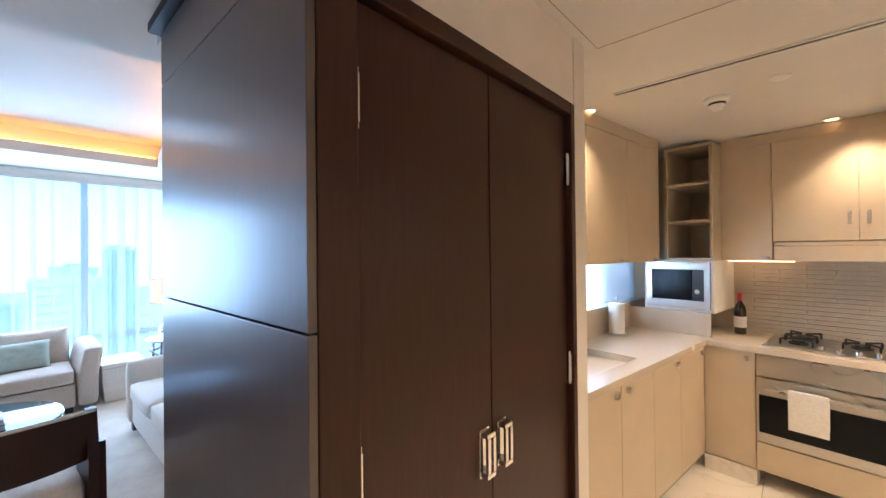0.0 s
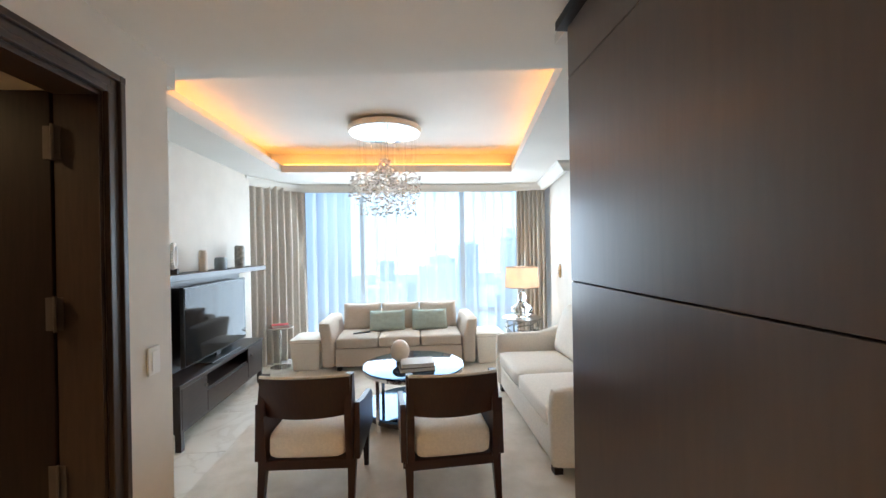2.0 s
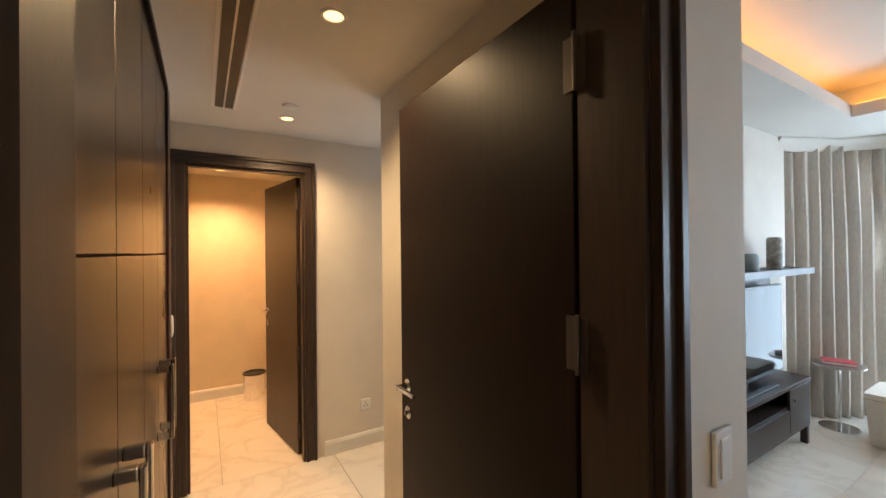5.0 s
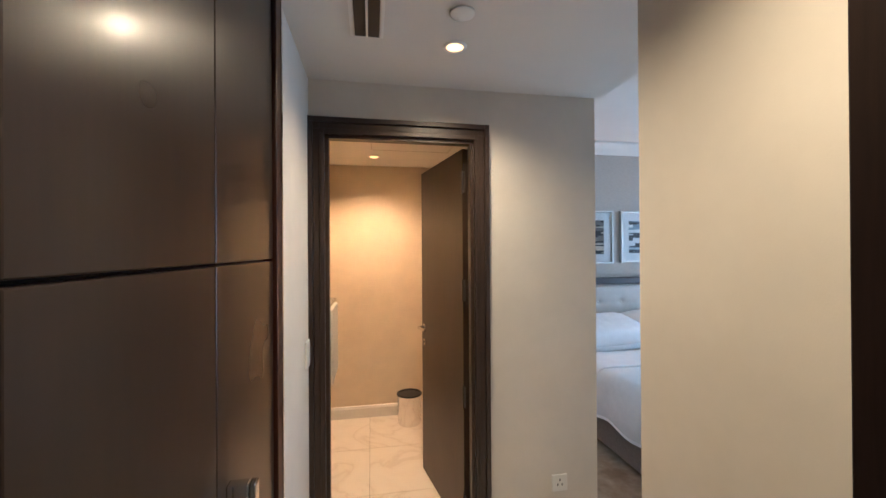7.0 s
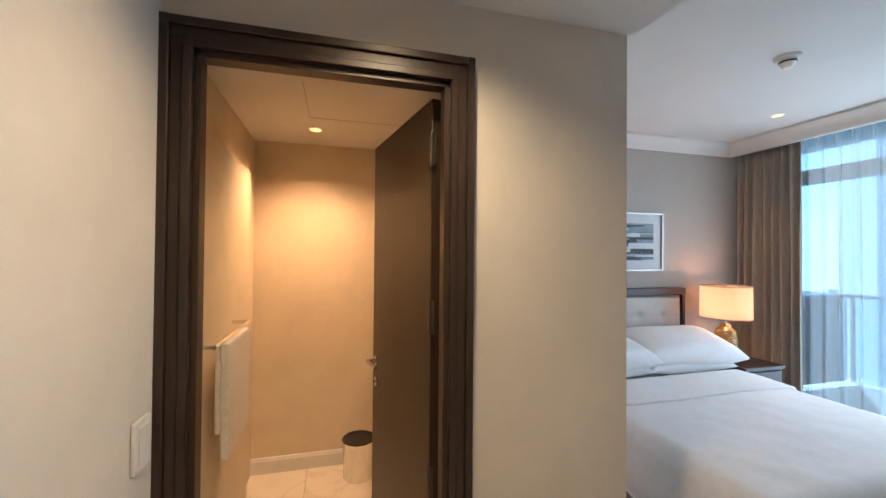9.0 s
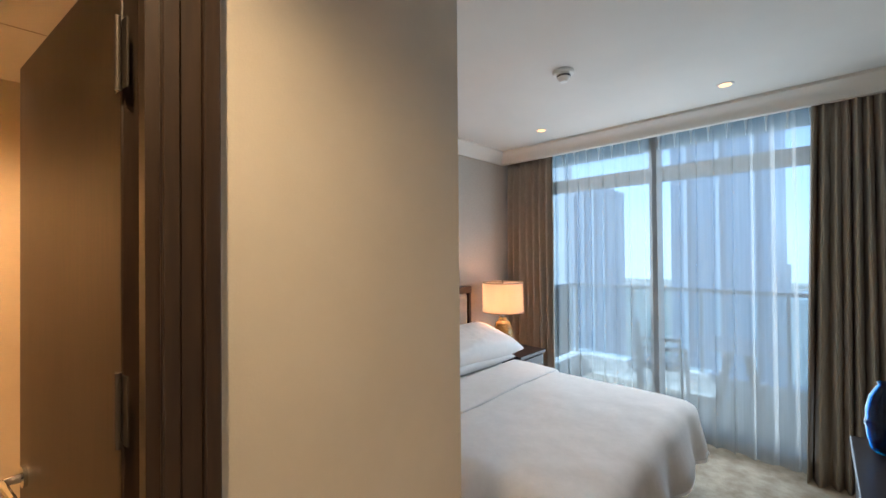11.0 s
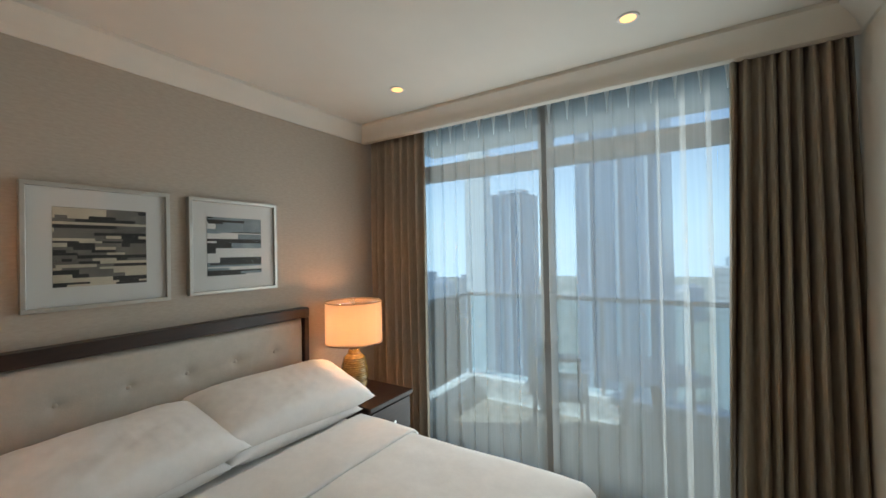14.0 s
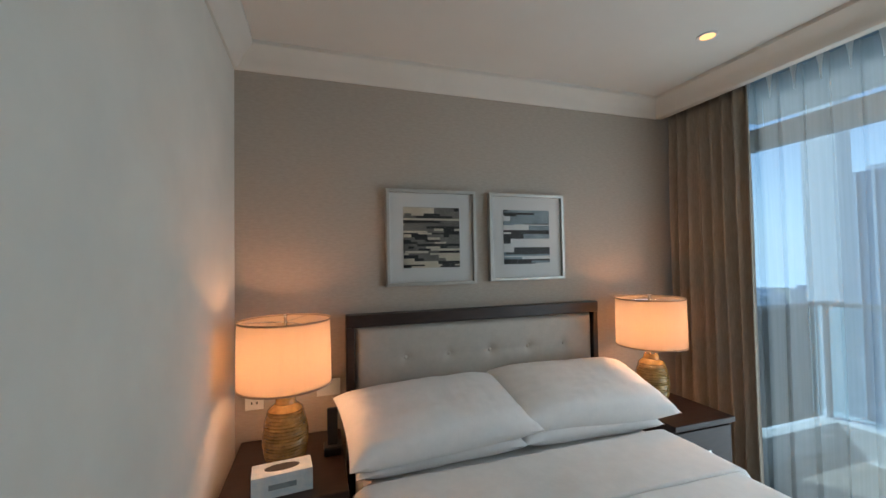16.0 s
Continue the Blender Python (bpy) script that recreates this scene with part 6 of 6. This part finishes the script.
def bedside_lamp(x, y, label):
    l = thing("bedside_lamp", (x, y, 0.637), label, "table lamp", "bedside lamps")
    prof = [(0.055, 0), (0.06, 0.012)]
    for k in range(60):
        t = k / 59
        prof.append((0.060 + 0.034 * math.sin(math.pi * (0.12 + 0.80 * t)) + 0.0028 * math.sin(k * 1.9), 0.014 + 0.245 * t))
    prof += [(0.045, 0.275), (0.04, 0.30), (0.035, 0.305), (0, 0.305)]
    part("base", lathe(bmesh.new(), prof, 40), "gold", l, "ribbed amber ceramic body", True)
    part("stem", rod(bmesh.new(), (0, 0, 0.30), (0, 0, 0.66), 0.007), "chrome", l, smooth=True)
    lamp_shade(l, 0.195, 0.355, 0.285, 0.985)
    bulb("bedside_bulb", (x, y, 1.13), 6.0, (1.0, 0.48, 0.23), 0.05)
    return l


bedside_lamp(-3.03, -5.60, "lit ribbed amber bedside lamp beside a tissue box")
bedside_lamp(-5.09, -5.62, "lit ribbed amber bedside lamp near the curtain")
tb = thing("tissue_box", (-3.03, -5.42, 0.637), "blue and white tissue box on the nightstand", "tissue box", turn=6)
part("carton", boxes((-0.11, 0.11, -0.055, 0.055, 0, 0.085), bevel=0.002), "tissue", tb)
part("opening", moved(lathe(bmesh.new(), [(0.05, 0.0851), (0.05, 0.0862), (0, 0.0862)], 24, sx=1.3, sy=0.55), pose(0, 0, 0)), "ink", tb)
part("print_bar", boxes((-0.05, 0.05, 0.0551, 0.056, 0.03, 0.05)), "ink_blue", tb)
ph = thing("telephone", (-3.23, -5.66, 0.637), "black cordless telephone upright in its base", "telephone")
part("cradle", boxes((-0.04, 0.04, -0.04, 0.045, 0, 0.04), bevel=0.006), "black", ph)
part("handset", moved(boxes((-0.024, 0.024, -0.014, 0.014, 0, 0.17), bevel=0.006), pose(0, 0.0, 0.03, 8)), "black", ph)


def picture(x0, x1, z0, z1, label, seed):
    p = thing("framed_picture", ((x0 + x1) / 2, -5.928, z0), label, "picture", "pictures over the bed")
    w, h = (x1 - x0) / 2, z1 - z0
    f = 0.018
    part("frame", boxes((-w, w, 0, 0.035, 0, f), (-w, w, 0, 0.035, h - f, h), (-w, -w + f, 0, 0.035, f, h - f), (w - f, w, 0, 0.035, f, h - f), bevel=0.002), "frame", p)
    part("mat", boxes((-w + f, w - f, 0.0, 0.015, f, h - f)), "mat", p, "white mat board")
    r = random.Random(seed)
    art = part("print", boxes((-w + 0.10, w - 0.10, 0.015, 0.0165, 0.10, h - 0.10)), "ink_mid", p, "abstract print of horizontal strips")
    groups = {k: bmesh.new() for k in (("ink", "ink_cream", "ink", "ink_cream", "ink_mid") if seed == 1 else ("ink_blue", "mat", "ink"))}
    z = 0.10
    while z < h - 0.105:
        dz = r.uniform(0.008, 0.02) if seed == 1 else r.choice((0.006, 0.01, 0.014, 0.03))
        dz = min(dz, h - 0.10 - z)
        x = -w + 0.10
        while x < w - 0.105:
            dx = min(r.uniform(0.03, 0.14) if seed == 1 else r.uniform(0.08, 0.3), w - 0.10 - x)
            key = r.choice(list(groups))
            box(groups[key], x, x + dx, 0.0165, 0.0172, z, z + dz)
            x += dx
        z += dz
    for k, bm in groups.items():
        part("strips", bm, k, art, kind="stuff")
    g = part("glazing", boxes((-w + f, w - f, 0.024, 0.026, f, h - f)), "art_glass", p, "clear picture glass")
    g.visible_shadow = False


picture(-4.075, -3.535, 1.384, 1.934, "silver-framed abstract print of dark and cream strips", 1)
picture(-4.690, -4.165, 1.394, 1.931, "silver-framed abstract print of pale blue strips", 2)

ds = thing("dresser", (-3.94, -3.14, 0), "dark wooden low dresser under the television", "dresser")
part("top", boxes((-0.61, 0.62, -0.185, 0.155, 0.69, 0.72), bevel=0.004), "furniture", ds)
part("body", boxes((-0.60, 0.61, -0.15, 0.15, 0.10, 0.688)), "furniture", ds)
for k in range(3):
    d = part("drawer", boxes((-0.60 + k * 0.40 + 0.003, -0.60 + (k + 1) * 0.40 - 0.003, -0.17, -0.15, 0.12, 0.68), bevel=0.003), "furniture", ds)
    part("knob", rod(bmesh.new(), (-0.40 + k * 0.40, -0.17, 0.5), (-0.40 + k * 0.40, -0.19, 0.5), 0.012), "chrome", d, smooth=True)
part("plinth", boxes((-0.60, 0.60, -0.12, 0.15, 0.006, 0.098)), "furniture", ds)
bv = thing("glass_vase", (-4.42, -3.22, 0.72), "cobalt blue glass bottle vase on the dresser", "vase")
outer = [(0.055, 0), (0.068, 0.012), (0.085, 0.07), (0.088, 0.12), (0.086, 0.17), (0.07, 0.225), (0.045, 0.26), (0.034, 0.275), (0.040, 0.285)]
outer = [(r * 0.74, z * 1.03) for r, z in outer]
inner = [(r - 0.008, z + (0.012 if k == 0 else 0)) for k, (r, z) in enumerate(outer)][::-1]
part("body", lathe(bmesh.new(), outer + inner[:-1] + [(0.03, 0.02), (0, 0.02)], 40), "blue", bv, smooth=True)
part("band", lathe(bmesh.new(), [(0.0648, 0.105), (0.068, 0.11), (0.068, 0.122), (0.0648, 0.128)], 40, ring=True), "blue", bv, "raised blue glass band", True)
bt = thing("bedroom_television", (-3.92, -3.10, 0.885), "wall-mounted television in a dark wooden surround", "television")
part("surround", boxes((-0.60, 0.60, -0.035, 0.036, 0, 0.05), (-0.60, 0.60, -0.035, 0.036, 0.68, 0.745), (-0.60, -0.545, -0.035, 0.036, 0.05, 0.68), (0.545, 0.60, -0.035, 0.036, 0.05, 0.68), (-0.545, 0.545, 0.0, 0.036, 0.05, 0.68), bevel=0.003), "tv_surround", bt)
part("mount_box", boxes((-0.5, 0.5, 0.037, 0.118, 0.08, 0.66)), "furniture", bt)
part("cornice", boxes((-0.615, 0.615, -0.05, 0.036, 0.746, 0.765), bevel=0.003), "tv_surround", bt)
part("bezel", boxes((-0.54, 0.54, -0.03, -0.002, 0.055, 0.675), bevel=0.003), "steel", bt)
part("screen", boxes((-0.532, 0.532, -0.033, -0.0305, 0.063, 0.667)), "screen", bt, "dark reflective screen")

# ---- balcony things ----
tbl = thing("balcony_table", (-6.35, -3.95, -0.02), "round balcony table with splayed wooden legs", "table")
part("tabletop", lathe(bmesh.new(), [(0.33, 0.715), (0.35, 0.72), (0.35, 0.738), (0, 0.74)], 40), "tower", tbl, smooth=True)
for k in range(4):
    a = radians(45 + 90 * k)
    part("leg", rod(bmesh.new(), (0.08 * math.cos(a), 0.08 * math.sin(a), 0.715), (0.27 * math.cos(a), 0.27 * math.sin(a), 0), 0.024, 0.016), "furniture", tbl, smooth=True)
chb = thing("balcony_chair", (-6.55, -4.62, -0.02), "grey woven balcony chair", "chair", turn=20)
part("seat", soft_box(bmesh.new(), -0.24, 0.24, -0.22, 0.22, 0.38, 0.44, 0.025), "pewter", chb, smooth=True)
bm = soft_box(bmesh.new(), -0.24, 0.24, -0.27, -0.22, 0.42, 0.86, 0.024)
part("backrest", bm, "pewter", chb, "woven back", True)
for s in (-1, 1):
    part("arm", boxes((s * 0.235 - 0.02, s * 0.235 + 0.02, -0.22, 0.2, 0.58, 0.62), bevel=0.008), "pewter", chb)
    for y in (-0.2, 0.18):
        part("leg", rod(bmesh.new(), (s * 0.22, y, 0.6), (s * 0.24, y * 1.15, 0), 0.016), "pewter", chb, smooth=True)


# ---- pieces of the floor ----
def floor_tiles(x0, x1, y0, y1, size, parent, name="tile"):
    nx, ny = max(1, round((x1 - x0) / size)), max(1, round((y1 - y0) / size))
    sx, sy = (x1 - x0) / nx, (y1 - y0) / ny
    me = bpy.data.meshes.new(name)
    bm = boxes((-sx / 2 + 0.0015, sx / 2 - 0.0015, -sy / 2 + 0.0015, sy / 2 - 0.0015, -0.012, 0.0))
    bm.to_mesh(me)
    bm.free()
    me.materials.append(M["marble"])
    for i in range(nx):
        for j in range(ny):
            ob = new(name, me)
            ob.location = (x0 + (i + 0.5) * sx, y0 + (j + 0.5) * sy, 0)
            ob.parent = parent


floor_ob = bpy.data.objects["floor"]
floor_tiles(-6.9, 0.9, -1.57, 1.7, 0.8, floor_ob)
floor_tiles(-6.9, -2.3, -2.53, -1.57, 0.8, floor_ob)
floor_tiles(-2.3, -1.28, -4.12, -1.57, 0.85, floor_ob)
floor_tiles(-2.8, -2.3, -4.12, -3.08, 0.85, floor_ob)
floor_tiles(-2.62, -1.05, -5.9, -4.12, 0.6, floor_ob)
floor_tiles(-2.2, 0.9, 1.7, 4.6, 0.8, floor_ob)
